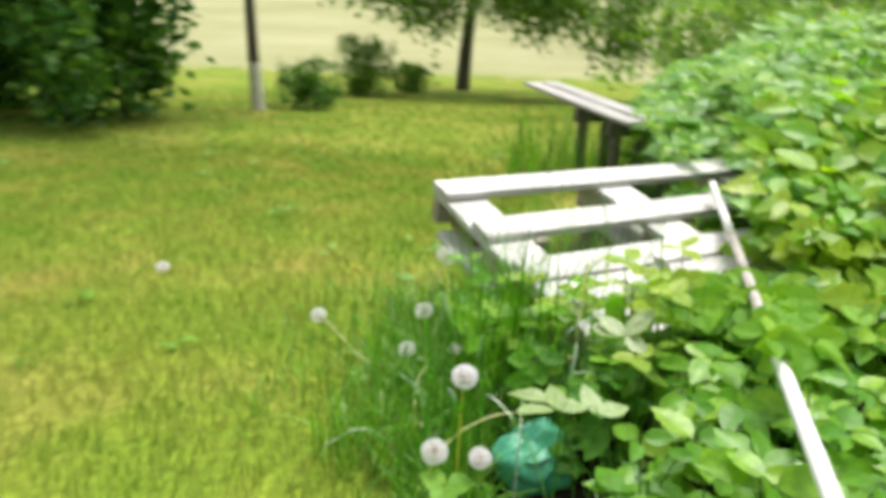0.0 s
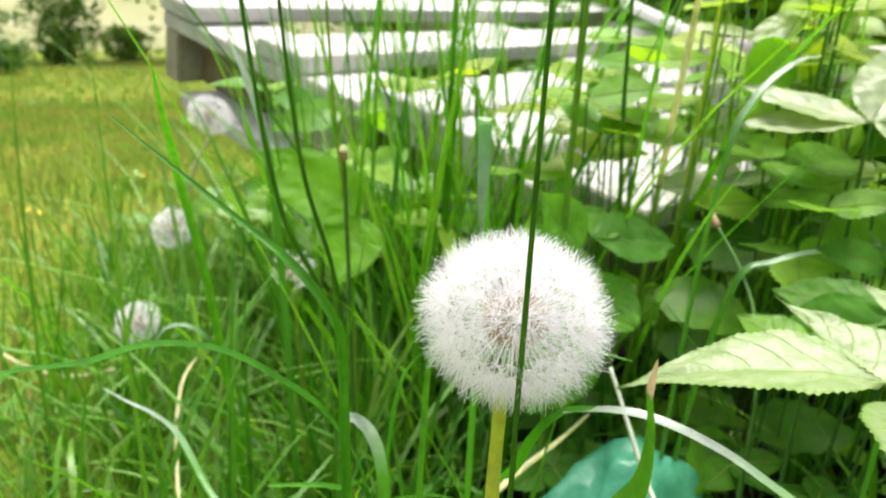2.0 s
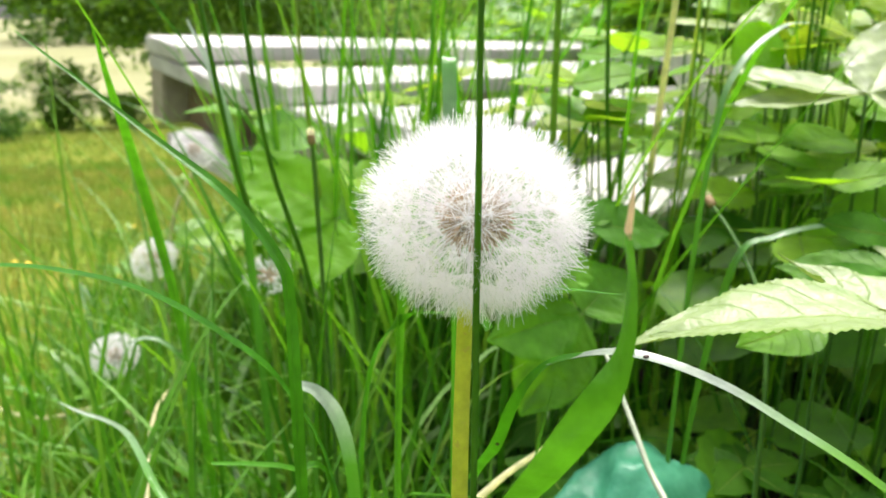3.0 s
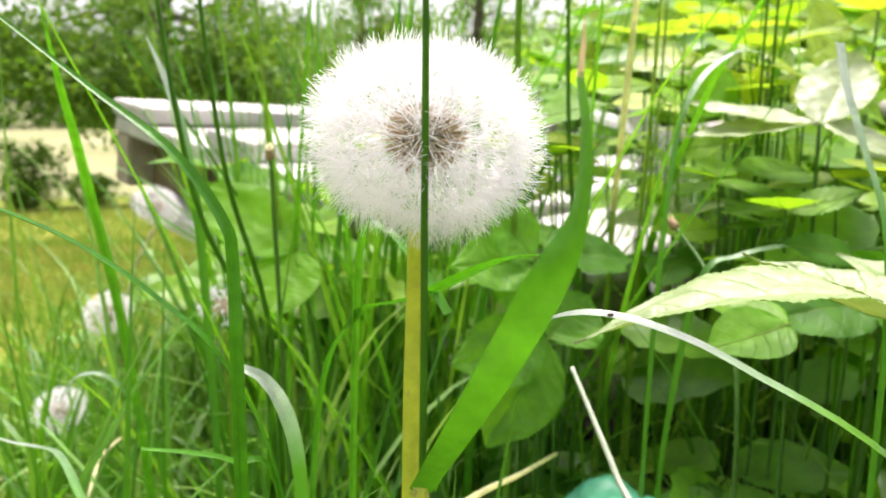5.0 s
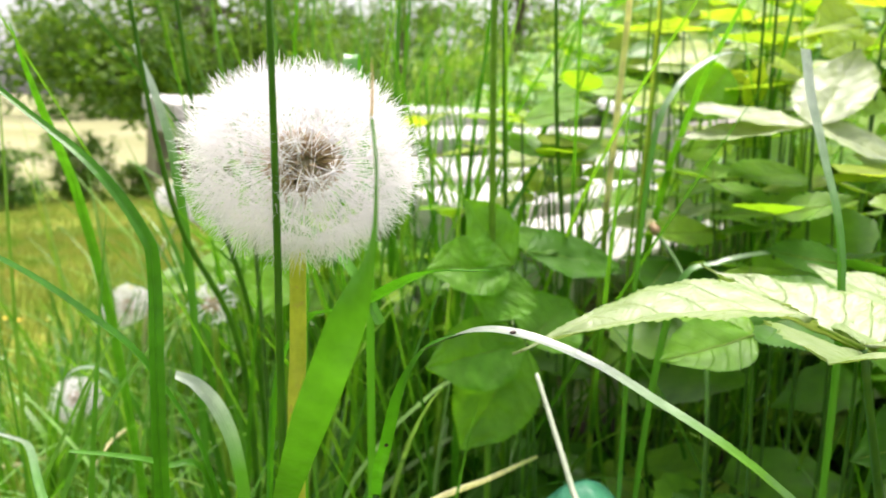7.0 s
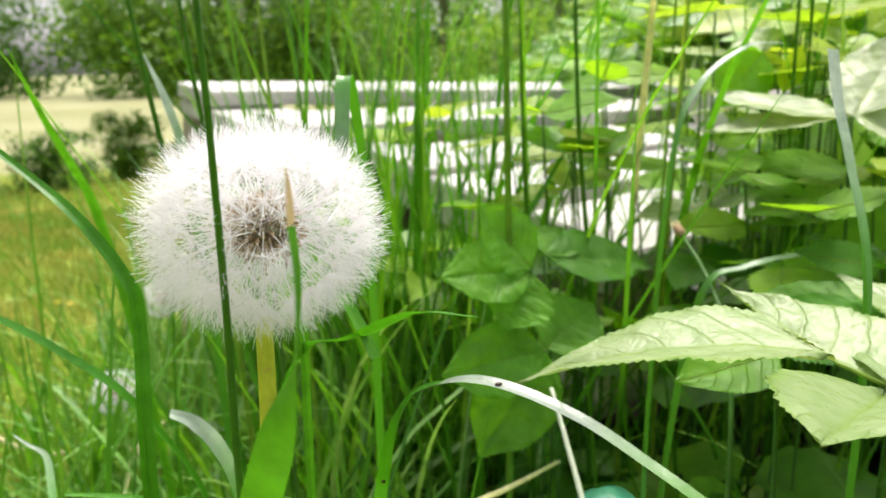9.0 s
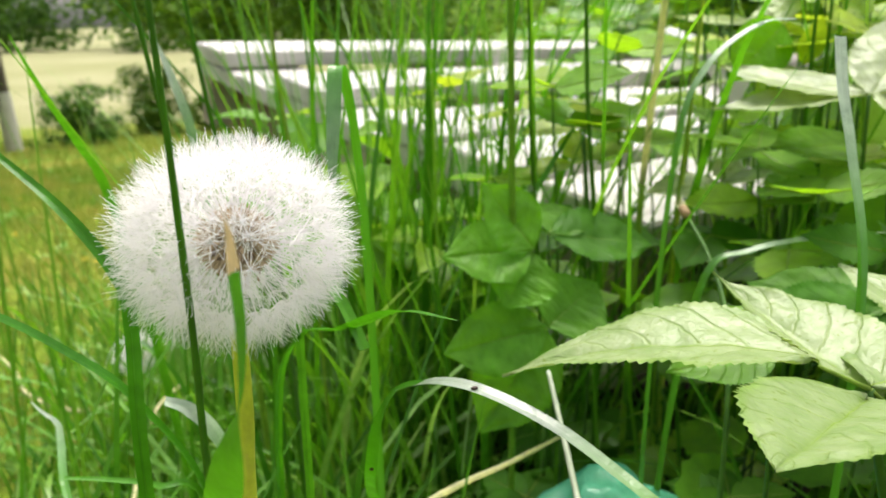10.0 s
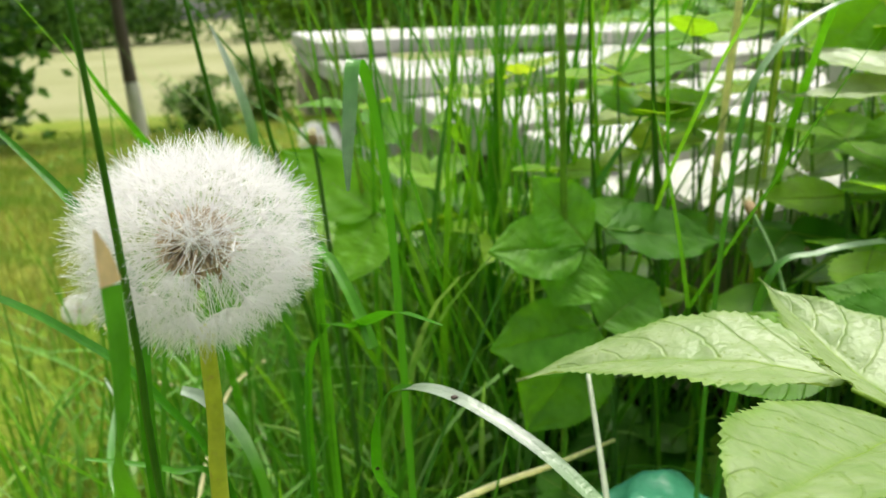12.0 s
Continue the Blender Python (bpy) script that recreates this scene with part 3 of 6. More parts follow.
clock("dandelion_clock", (-0.3192, 2.3386, -0.0192), 0.024, [(-0.30, 2.335, -0.03), (-0.235, 2.26, -0.04), (-0.17, 2.13, -0.01), (-0.10, 2.06, 0.0), (-0.03, 2.04, 0.01), root_at(0.01, 2.06)],
      (0.002, 0.002), "small white dandelion clock on a bent lying stem over the lawn", (-1, 0.1, 0.5), 0.9, 120, 20, dry=True)
clock("dandelion_clock", (-0.0191, 2.0017, 0.0824), 0.021, [(-0.015, 2.0, 0.06), (-0.005, 2.0, 0.02), root_at(0.0, 2.0)],
      (0.002, 0.0022), "greyish half-shed dandelion clock low in the grass", (-0.4, -0.3, 1), 0.85, 120, 20, bald=0.1)
clock("dandelion_clock", (0.0091, 2.1133, 0.1302), 0.023, [(0.012, 2.11, 0.11), (0.03, 2.10, 0.06), (0.07, 2.07, 0.0), root_at(0.09, 2.06)],
      (0.002, 0.0022), "greyish half-shed dandelion clock on a leaning stem", (-0.5, -0.2, 1), 0.85, 120, 20, bald=0.2)
clock("dandelion_clock", (0.1056, 1.781, 0.220), 0.013, [(0.1056, 1.781, 0.206), (0.108, 1.782, 0.12), root_at(0.11, 1.785)],
      (0.0018, 0.002), "ragged dandelion clock with most seeds gone", (0, 0, 1), 0.9, 90, 12, bald=0.55)
clock("dandelion_clock", (0.0507, 2.2954, 0.207), 0.028, [(0.046, 2.293, 0.18), (0.02, 2.28, 0.13), (0.0, 2.27, 0.03), root_at(0.0, 2.27)],
      (0.002, 0.0024), "large pale dandelion clock on a curved pale stem beside the pallets", (0.6, 0, 1), 0.85, 120, 14, dry=True)
clock("dandelion_clock", (0.1668, 1.424, 0.238), 0.0175, [(0.1668, 1.424, 0.224), (0.165, 1.43, 0.12), root_at(0.164, 1.432)],
      (0.0018, 0.002), "small white dandelion clock low between leaves", (0, -0.3, 1), 0.9, 120, 20)
clock("dandelion_clock", (0.0965, 1.432, 0.238), 0.0205, [(0.0965, 1.432, 0.222), (0.095, 1.436, 0.12), root_at(0.094, 1.438)],
      (0.0018, 0.002), "small white dandelion clock low in the grass", (0, -0.3, 1), 0.9, 120, 20)
clock("dandelion_clock", (0.4442, 1.8463, 0.190), 0.014, [(0.444, 1.846, 0.175), (0.443, 1.845, 0.1), root_at(0.44, 1.845)],
      (0.0018, 0.002), "ragged white dandelion clock under the weed leaves", (-0.3, 0, 1), 0.9, 90, 12, bald=0.3)
clock("dandelion_clock", (-0.8848, 2.5653, 0.003), 0.02, [(-0.885, 2.565, -0.012), (-0.884, 2.566, -0.06), root_at(-0.883, 2.567)],
      (0.002, 0.002), "small white dandelion clock alone on the lawn", (0, 0, 1), 0.9, 120, 20)



def spent_head(points, r, label):
    root = thing("spent_dandelion", label, "dandelion", "spent dandelions", points[-1])
    inv = Matrix.Translation(-Vector(points[-1]))
    v, f = tube(points, (0.0009, 0.0011, 0.0012), 8, 22)
    child("stem", mesh_of("stem", [inv @ q for q in v], f, M_WEED_STALK), root)
    top = Vector(points[0])
    axis = (top - Vector(points[1])).normalized()
    v, f = tube([top - axis * r, top - axis * r * 0.4, top + axis * r * 0.8, top + axis * r * 1.6, top + axis * r * 2.2], (r * 0.4, r * 1.0, r * 0.95, r * 0.8, r * 0.35), 12, 10)
    child("bud", mesh_of("bud", [inv @ q for q in v], f, M_BRACT), root, "closed brownish bud")
    for k in range(9):
        a = 2 * math.pi * k / 9
        d = head_frame(axis).to_3x3() @ Vector((math.cos(a), math.sin(a), 0))
        bv, bf = blade([top + d * r * 0.6 + axis * r, top + d * r * 0.9 + axis * r * 2.2, top + d * r * 0.7 + axis * r * 3.1], (r * 0.5, r * 0.35, r * 0.08), d, 6)
        child("bract", mesh_of("bract", [inv @ q for q in bv], bf, M_STRAW), root)


spent_head([(0.3191, 1.6808, 0.2706), (0.3205, 1.66, 0.2555), (0.316, 1.635, 0.235), (0.306, 1.612, 0.19), root_at(0.30, 1.60)], 0.0024, "spent closed dandelion bud on a leaning pale stem")
spent_head([(0.128, 1.72, 0.305), (0.129, 1.722, 0.28), (0.132, 1.73, 0.15), root_at(0.134, 1.735)], 0.002, "spent closed dandelion bud on a thin green stem")


# ---- single grass blades round the clock ----
def grass_blade(points, widths, face, material, label, twist=0.0, fold=0.25, n=30, name="grass_plant", rib=True):
    root = thing(name, label, "grass", "grass blades by the clock", points[-1])
    inv = Matrix.Translation(-Vector(points[-1]))
    v, f = blade(points, widths, face, n, fold, twist)
    ob = child("blade", mesh_of("blade", [inv @ q for q in v], f, material, True, blade_uv(n)), root)
    if not rib or material in (M_PALE, M_ARCH, M_TEAL):
        return root, inv
    ridge = [v[i * 7 + 3] for i in range(n)]
    wide = max(widths)
    v, f = tube(ridge, (wide * 0.012, wide * 0.022, wide * 0.028), 5, n)
    child("midrib", mesh_of("midrib", [inv @ q for q in v], f, material), ob)
    return root, inv


def stalk(points, r, label, material=M_CULM, name="tall_grass"):
    root = thing(name, label, "grass", "grass stalks by the clock", points[-1])
    inv = Matrix.Translation(-Vector(points[-1]))
    v, f = tube(points, r, 7, 26)
    child("culm", mesh_of("culm", [inv @ q for q in v], f, material), root)
    return root


TOCAM = (0, -1, 0.15)
stalk([(0.1295, 1.4955, 0.46), (0.1297, 1.4963, 0.3644), (0.1296, 1.4960, 0.3316), (0.1293, 1.4955, 0.3076), (0.1288, 1.494, 0.283), (0.127, 1.492, 0.15), root_at(0.126, 1.491)],
      (0.0004, 0.0006, 0.00065, 0.0008), "thin straight dark-green grass stalk before the clock")
# the broad blade with a withered tip, which grows out of the stalk and is twisted below its top
EDGE, FLAT = (0.96, -0.28, 0.0), (0.12, 1.0, -0.15)
b_root, b_inv = grass_blade([(0.1400, 1.4682, 0.3322), (0.1402, 1.4664, 0.3250), (0.1390, 1.4655, 0.3150), (0.1358, 1.4690, 0.3035), (0.1318, 1.4775, 0.2870), (0.1281, 1.4935, 0.2647)],
                            (0.0037, 0.0040, 0.0046, 0.0056, 0.0056, 0.0040), (EDGE, (0.98, -0.2, 0), (1.0, 0.0, 0.0), (0.45, 0.85, -0.1), FLAT, FLAT), M_BLADE, "broad bright-green grass blade with a withered brown tip", 0, 0.12, 44, rib=False)
v, f = blade([(0.1401, 1.4672, 0.3392), (0.1401, 1.4677, 0.3360), (0.1400, 1.4682, 0.3321)], (0.0004, 0.0026, 0.0037), EDGE, 10, 0.12)
child("withered_tip", mesh_of("withered_tip", [b_inv @ q for q in v], f, M_BROWN_TIP, True, blade_uv(10)), b_root, "brown dry tip")
v, f = tube([(0.1280, 1.4936, 0.2660), (0.1281, 1.4934, 0.2640), (0.1283, 1.4930, 0.2615)], (0.0012, 0.0017, 0.0009), 8, 6)
child("collar", mesh_of("collar", [b_inv @ q for q in v], f, M_STEM), b_root, "pale collar at the stalk")
bm = bmesh.new()
bmesh.ops.create_uvsphere(bm, u_segments=10, v_segments=7, radius=0.00055)
bm.transform(b_inv @ Matrix.Translation((0.1266, 1.4925, 0.2655)) @ Matrix.Diagonal((1.0, 1.0, 1.25, 1)))
part("water_drop", bm, M_WATER, b_root, "clear drop of water", True)
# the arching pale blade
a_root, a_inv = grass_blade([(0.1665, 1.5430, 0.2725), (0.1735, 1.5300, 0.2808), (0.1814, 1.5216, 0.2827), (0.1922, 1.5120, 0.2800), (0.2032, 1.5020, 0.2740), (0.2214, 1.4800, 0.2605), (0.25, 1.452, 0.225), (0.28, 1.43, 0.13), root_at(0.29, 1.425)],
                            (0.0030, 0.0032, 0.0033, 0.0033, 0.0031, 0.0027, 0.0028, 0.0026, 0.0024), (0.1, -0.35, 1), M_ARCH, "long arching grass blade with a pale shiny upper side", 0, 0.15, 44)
v, f = blade([(0.1735, 1.5298, 0.2806), (0.1665, 1.5425, 0.2728), (0.1618, 1.5520, 0.2580), (0.1597, 1.5609, 0.2384), (0.1600, 1.5750, 0.2220), (0.1618, 1.5890, 0.2060)], (0.0028, 0.0030, 0.0032, 0.0036, 0.0036, 0.0032), ((0.1, -0.35, 1), (-0.2, -0.5, 0.8), (-0.3, -1, 0.3), (-0.2, -1, 0.2)), 22, 0.15)
child("blade_base", mesh_of("blade_base", [a_inv @ q for q in v], f, M_BLADE, True, blade_uv(22)), a_root, "bright green lower end")
bm = bmesh.new()
bmesh.ops.create_uvsphere(bm, u_segments=8, v_segments=6, radius=0.0006)
bm.transform(a_inv @ Matrix.Translation((0.1597, 1.5601, 0.2386)) @ Matrix.Diagonal((1.1, 0.7, 0.8, 1)))
part("speck", bm, M_SPECK, a_root, "tiny dark speck")
v, f = tube([(0.1618, 1.5890, 0.2064), (0.1622, 1.5905, 0.15), root_at(0.163, 1.592)], (0.0012, 0.0014), 7, 8)
child("culm", mesh_of("culm", [a_inv @ q for q in v], f, M_CULM_ONE), a_root)
bm = bmesh.new()
bmesh.ops.create_uvsphere(bm, u_segments=8, v_segments=6, radius=0.00065)
bm.transform(a_inv @ Matrix.Translation((0.1812, 1.5212, 0.2830)) @ Matrix.Diagonal((1.3, 0.8, 0.6, 1)))
part("speck", bm, M_SPECK, a_root, "tiny dark speck")
# blades to the side of the clock
grass_blade([(0.045, 1.590, 0.356), (0.0736, 1.5757, 0.3318), (0.0905, 1.5653, 0.3177), (0.1005, 1.562, 0.302), (0.1024, 1.5605, 0.2897), (0.1014, 1.5515, 0.2425), (0.10, 1.545, 0.1), root_at(0.099, 1.543)],
            (0.0004, 0.0018, 0.0028, 0.0034, 0.0036, 0.0038, 0.0036, 0.003), (0.5, -0.8, 0.3), M_BLADE, "broad green grass blade bent over at its top")
grass_blade([(0.030, 1.495, 0.3275), (0.036, 1.505, 0.328), (0.046, 1.519, 0.3205), (0.055, 1.54, 0.3115), (0.0697, 1.555, 0.2995), (0.0853, 1.561, 0.284), (0.1, 1.565, 0.264), (0.113, 1.575, 0.22), (0.12, 1.58, 0.12), root_at(0.122, 1.582)],
            (0.0003, 0.0010, 0.0018, 0.0024, 0.0029, 0.0032, 0.0034, 0.0034, 0.003, 0.003), (0.25, -0.25, 1), M_BLADE, "long thin green grass blade arching low over the lawn's edge", 0, 0.25, 44)
grass_blade([(0.001, 1.735, 0.182), (0.016, 1.71, 0.188), (0.0306, 1.686, 0.195), (0.045, 1.65, 0.207), (0.0562, 1.6173, 0.2063), (0.066, 1.60, 0.19), (0.07, 1.595, 0.1), root_at(0.071, 1.595)],
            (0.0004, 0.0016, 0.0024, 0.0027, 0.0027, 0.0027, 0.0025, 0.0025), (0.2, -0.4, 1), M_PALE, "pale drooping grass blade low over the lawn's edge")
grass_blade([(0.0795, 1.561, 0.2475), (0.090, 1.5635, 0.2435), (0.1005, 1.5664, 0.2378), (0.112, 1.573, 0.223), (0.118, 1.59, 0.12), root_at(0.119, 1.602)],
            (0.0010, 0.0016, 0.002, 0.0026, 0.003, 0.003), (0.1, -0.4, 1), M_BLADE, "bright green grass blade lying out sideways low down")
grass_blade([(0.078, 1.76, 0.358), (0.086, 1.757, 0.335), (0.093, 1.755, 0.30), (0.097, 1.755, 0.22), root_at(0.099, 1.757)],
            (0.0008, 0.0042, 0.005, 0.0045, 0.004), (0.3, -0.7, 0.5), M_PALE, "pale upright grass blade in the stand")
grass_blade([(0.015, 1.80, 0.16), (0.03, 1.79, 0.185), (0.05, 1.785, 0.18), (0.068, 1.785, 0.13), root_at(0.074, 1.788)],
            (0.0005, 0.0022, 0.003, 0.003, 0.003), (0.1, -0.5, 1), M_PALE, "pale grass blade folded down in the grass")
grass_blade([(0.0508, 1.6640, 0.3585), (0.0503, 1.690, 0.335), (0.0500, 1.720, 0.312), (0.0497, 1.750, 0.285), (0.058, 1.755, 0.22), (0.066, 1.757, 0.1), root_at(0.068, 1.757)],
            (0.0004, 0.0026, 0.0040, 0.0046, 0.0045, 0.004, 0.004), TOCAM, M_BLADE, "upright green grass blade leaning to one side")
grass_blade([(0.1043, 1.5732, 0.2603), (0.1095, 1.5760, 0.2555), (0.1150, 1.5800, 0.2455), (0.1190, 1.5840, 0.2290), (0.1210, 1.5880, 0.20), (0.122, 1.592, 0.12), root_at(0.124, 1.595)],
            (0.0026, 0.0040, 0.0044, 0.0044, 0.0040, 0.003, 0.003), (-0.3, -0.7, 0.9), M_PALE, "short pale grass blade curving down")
grass_blade([(0.1605, 1.5715, 0.2706), (0.1568, 1.5776, 0.2790), (0.1529, 1.5829, 0.2861), (0.147, 1.592, 0.292), (0.142, 1.603, 0.28), (0.139, 1.61, 0.15), root_at(0.139, 1.612)],
            (0.0034, 0.0036, 0.0034, 0.0032, 0.003, 0.003, 0.003), (0.3, -0.8, 0.6), M_BLADE, "bent grass blade with a cut end hanging down")
grass_blade([(0.1797, 1.5322, 0.2945), (0.168, 1.552, 0.2895), (0.1545, 1.580, 0.2735), (0.1392, 1.6065, 0.2600), (0.13, 1.62, 0.22), (0.125, 1.628, 0.1), root_at(0.124, 1.63)],
            (0.0006, 0.0034, 0.0042, 0.0034, 0.003, 0.003, 0.003), (0.5, -0.7, 0.7), M_BLADE, "green grass blade pointing out sideways")
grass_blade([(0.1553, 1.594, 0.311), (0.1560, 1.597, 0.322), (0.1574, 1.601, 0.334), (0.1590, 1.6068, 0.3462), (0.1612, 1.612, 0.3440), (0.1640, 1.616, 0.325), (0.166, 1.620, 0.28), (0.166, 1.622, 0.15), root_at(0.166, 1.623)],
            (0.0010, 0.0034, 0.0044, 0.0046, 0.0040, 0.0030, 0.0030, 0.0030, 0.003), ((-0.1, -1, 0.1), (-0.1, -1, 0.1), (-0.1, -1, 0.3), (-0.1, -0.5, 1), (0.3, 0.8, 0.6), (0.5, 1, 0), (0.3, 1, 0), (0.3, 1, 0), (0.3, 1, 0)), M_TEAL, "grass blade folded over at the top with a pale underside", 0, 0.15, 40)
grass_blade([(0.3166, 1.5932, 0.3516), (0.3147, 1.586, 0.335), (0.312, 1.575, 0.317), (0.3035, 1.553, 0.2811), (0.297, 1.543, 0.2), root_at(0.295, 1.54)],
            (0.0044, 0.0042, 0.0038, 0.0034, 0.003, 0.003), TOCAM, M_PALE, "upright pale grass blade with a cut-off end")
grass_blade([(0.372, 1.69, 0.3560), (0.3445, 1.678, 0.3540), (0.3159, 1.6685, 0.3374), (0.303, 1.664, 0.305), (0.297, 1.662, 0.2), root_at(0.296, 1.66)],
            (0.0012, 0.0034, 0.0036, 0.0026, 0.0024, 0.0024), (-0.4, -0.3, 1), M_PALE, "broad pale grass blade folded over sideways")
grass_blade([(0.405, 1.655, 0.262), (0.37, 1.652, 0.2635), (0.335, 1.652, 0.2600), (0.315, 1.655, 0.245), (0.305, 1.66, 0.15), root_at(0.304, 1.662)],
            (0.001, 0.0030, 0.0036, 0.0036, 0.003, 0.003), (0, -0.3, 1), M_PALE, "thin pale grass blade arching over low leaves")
grass_blade([(0.302, 1.78, 0.300), (0.275, 1.765, 0.268), (0.252, 1.755, 0.238), (0.24, 1.75, 0.15), root_at(0.238, 1.75)],
            (0.0015, 0.0040, 0.0050, 0.005, 0.004), (-0.5, -0.6, 0.5), M_BLADE, "green grass blade slanting upwards")
# dry straws
stalk([(0.2370, 1.6325, 0.2233), (0.2358, 1.6135, 0.2105), (0.2344, 1.5930, 0.1965), (0.231, 1.55, 0.165), root_at(0.226, 1.50)], (0.0009, 0.0012, 0.0015), "pale cut-off straw leaning in the grass", M_PALE_STALK, "dry_straw")
stalk([(0.2658, 1.6937, 0.1500), (0.23, 1.66, 0.163), (0.178, 1.616, 0.178), (0.12, 1.585, 0.155), (0.08, 1.565, 0.10), root_at(0.04, 1.545)], (0.0009, 0.0014, 0.0019, 0.0019), "dry brown stick lying in the grass", M_STRAW, "dry_stick")
# green lower half puts into colour the shade of leaves that cover it
d_root = stalk([(0.3388, 1.7665, 0.2650), (0.337, 1.767, 0.15), root_at(0.336, 1.768)], (0.0019, 0.0021), "tall pale dry grass stalk, lower half greened for shade", M_YELLOW_STALK, "dry_stalk")
v, f = tube([(0.3475, 1.7635, 0.43), (0.3440, 1.7650, 0.3600), (0.3388, 1.7665, 0.2650)], (0.0016, 0.0020, 0.0020), 7, 18)
child("dry_culm", mesh_of("dry_culm", [Matrix.Translation(-Vector(root_at(0.336, 1.768))) @ q for q in v], f, M_STRAW), d_root, "pale dry upper half")
stalk([(0.3885, 1.80, 0.43), (0.3855, 1.80, 0.33), (0.381, 1.80, 0.2), root_at(0.38, 1.80)], (0.0013, 0.0015), "pale yellow-green dry stalk among weeds", M_YELLOW_DRY, "dry_stalk")
stalk([(0.235, 1.69, 0.45), (0.240, 1.70, 0.33), (0.243, 1.705, 0.2), root_at(0.244, 1.71)], (0.0014, 0.002), "thick yellow-green grass stalk", M_YELLOW_STALK, "tall_grass")
stalk([(0.0377, 1.9244, 0.09), (0.026, 1.86, 0.10), (0.0242, 1.7971, 0.085), (0.032, 1.73, 0.075), (0.0532, 1.6932, 0.09), root_at(0.07, 1.68)], (0.0013, 0.0016), "curved pale withered dandelion stem in the grass", M_STEM_DRY, "withered_stem")
stalk([(-0.1351, 1.6698, 0.05), (-0.08, 1.70, 0.07), (-0.0284, 1.7067, 0.05), root_at(0.01, 1.70)], (0.0014, 0.0022), "pale withered blade hanging over the lawn", M_PALE_STALK, "withered_stem")
for x, y, x2, y2, h, r in ((0.4130, 1.735, 0.436, 1.75, 0.42, 0.0012), (0.425, 1.74, 0.4475, 1.752, 0.43, 0.0012), (0.2911, 1.752, 0.307, 1.75, 0.45, 0.0014), (0.345, 1.74, 0.352, 1.76, 0.42, 0.0009), (0.262, 1.75, 0.272, 1.752, 0.42, 0.0011), (0.365, 1.76, 0.362, 1.77, 0.44, 0.0010),
                           (0.082, 1.70, 0.122, 1.71, 0.40, 0.0014), (0.098, 1.72, 0.128, 1.74, 0.42, 0.0013), (0.13, 1.80, 0.145, 1.81, 0.44, 0.0012)):
    stalk([(x, y, h), ((x * 2 + x2) / 3, (y * 2 + y2) / 3, h * 0.72), (x2, y2, 0.2), root_at(x2 + 0.002, y2)], (r * 0.6, r, r * 1.2), "thin tall yellow-green grass stalk" if y2 > 1.755 else "thin tall green grass stalk", M_YELLOW_STALK if y2 > 1.755 else M_CULM)


# ---- weed leaves ----
def leaflet(L, W, n=18, m=3, serr=0.07, fold=0.18, droop=0.15, relief=0.02, seed=0, early=0.72, blunt=0.85, fine=False, arch=0.0):
    """A serrated pointed leaf along +y, its upper side to +z, the side veins sunk a little. early: where it is widest; blunt: lower for a rounder leaf; arch: how far its middle rises; fine: small forward teeth and puffed fields between the veins."""
    verts, faces = [], []
    cols = [k / m for k in range(-m, m + 1)]
    for i in range(n + 1):
        u = i / n
        s = math.sin(math.pi * min(1, u ** early)) ** blunt if 0 < u < 1 else 0.0
        s *= 1 - 0.35 * smooth(0.72, 1.0, u)
        w = W * 0.5 * max(s, 0.012)
        for v in cols:
            e = abs(v)
            k = (1 + serr * (1 if i % 2 else -1) * (1 + 0.7 * noise.noise((u * 31, v, seed)))) if e == 1 and 0 < i < n else 1
            if fine and e == 1 and 0 < i < n:
                k = 1 + serr * (-0.7, 0.1, 1.2)[i % 3] * (1 + 0.6 * noise.noise((u * 23, v, seed)))
            y = u * L + (0.035 * L * e * (1 - u) * (1 if i % 2 or fine else 0.5))
            z = fold * e * w - droop * L * u * u + arch * L * 4 * u * (1 - u) + 0.02 * L * math.sin(3.1 * u + seed)
            z += relief * L * 0.35 * math.cos(2 * math.pi * (u * 7 - e * 1.7)) * e * (1 - e * 0.6) * min(1, s * 1.5)
            z += 0.035 * W * noise.noise((v * 2.2 + seed, u * 5, seed))
            if fine:
                z += 0.011 * W * (abs(math.sin(math.pi * (u * 7 - 1.5 * e ** 1.3 + 0.5))) ** 0.6 - 0.5) * min(1, s * 2) * min(1, 4 * e) * (1 - 0.5 * e)
                z += 0.012 * W * noise.noise((v * 7 + seed, u * 19, seed)) * min(1, s * 2)
                z += 0.03 * W * noise.noise((u * 9, v, seed + 4)) * smooth(0.7, 1.0, e)
            verts.append(Vector((v * w * k, y, z)))
    c = len(cols)
    for i in range(n):
        for j in range(c - 1):
            a = i * c + j
            faces.append((a, a + 1, a + 1 + c, a + c))
    return verts, faces


def leaf_uv(n, m):
    return [(k / m, i / n) for i in range(n + 1) for k in range(-m, m + 1)]


def leaf_pose(base, tip, up):
    y = (Vector(tip) - Vector(base))
    l = y.length
    y.normalize()
    u = Vector(up)
    z = (u - y * u.dot(y)).normalized()
    x = y.cross(z)
    m = Matrix((x, y, z)).transposed().to_4x4()
    m.translation = base
    return m, l


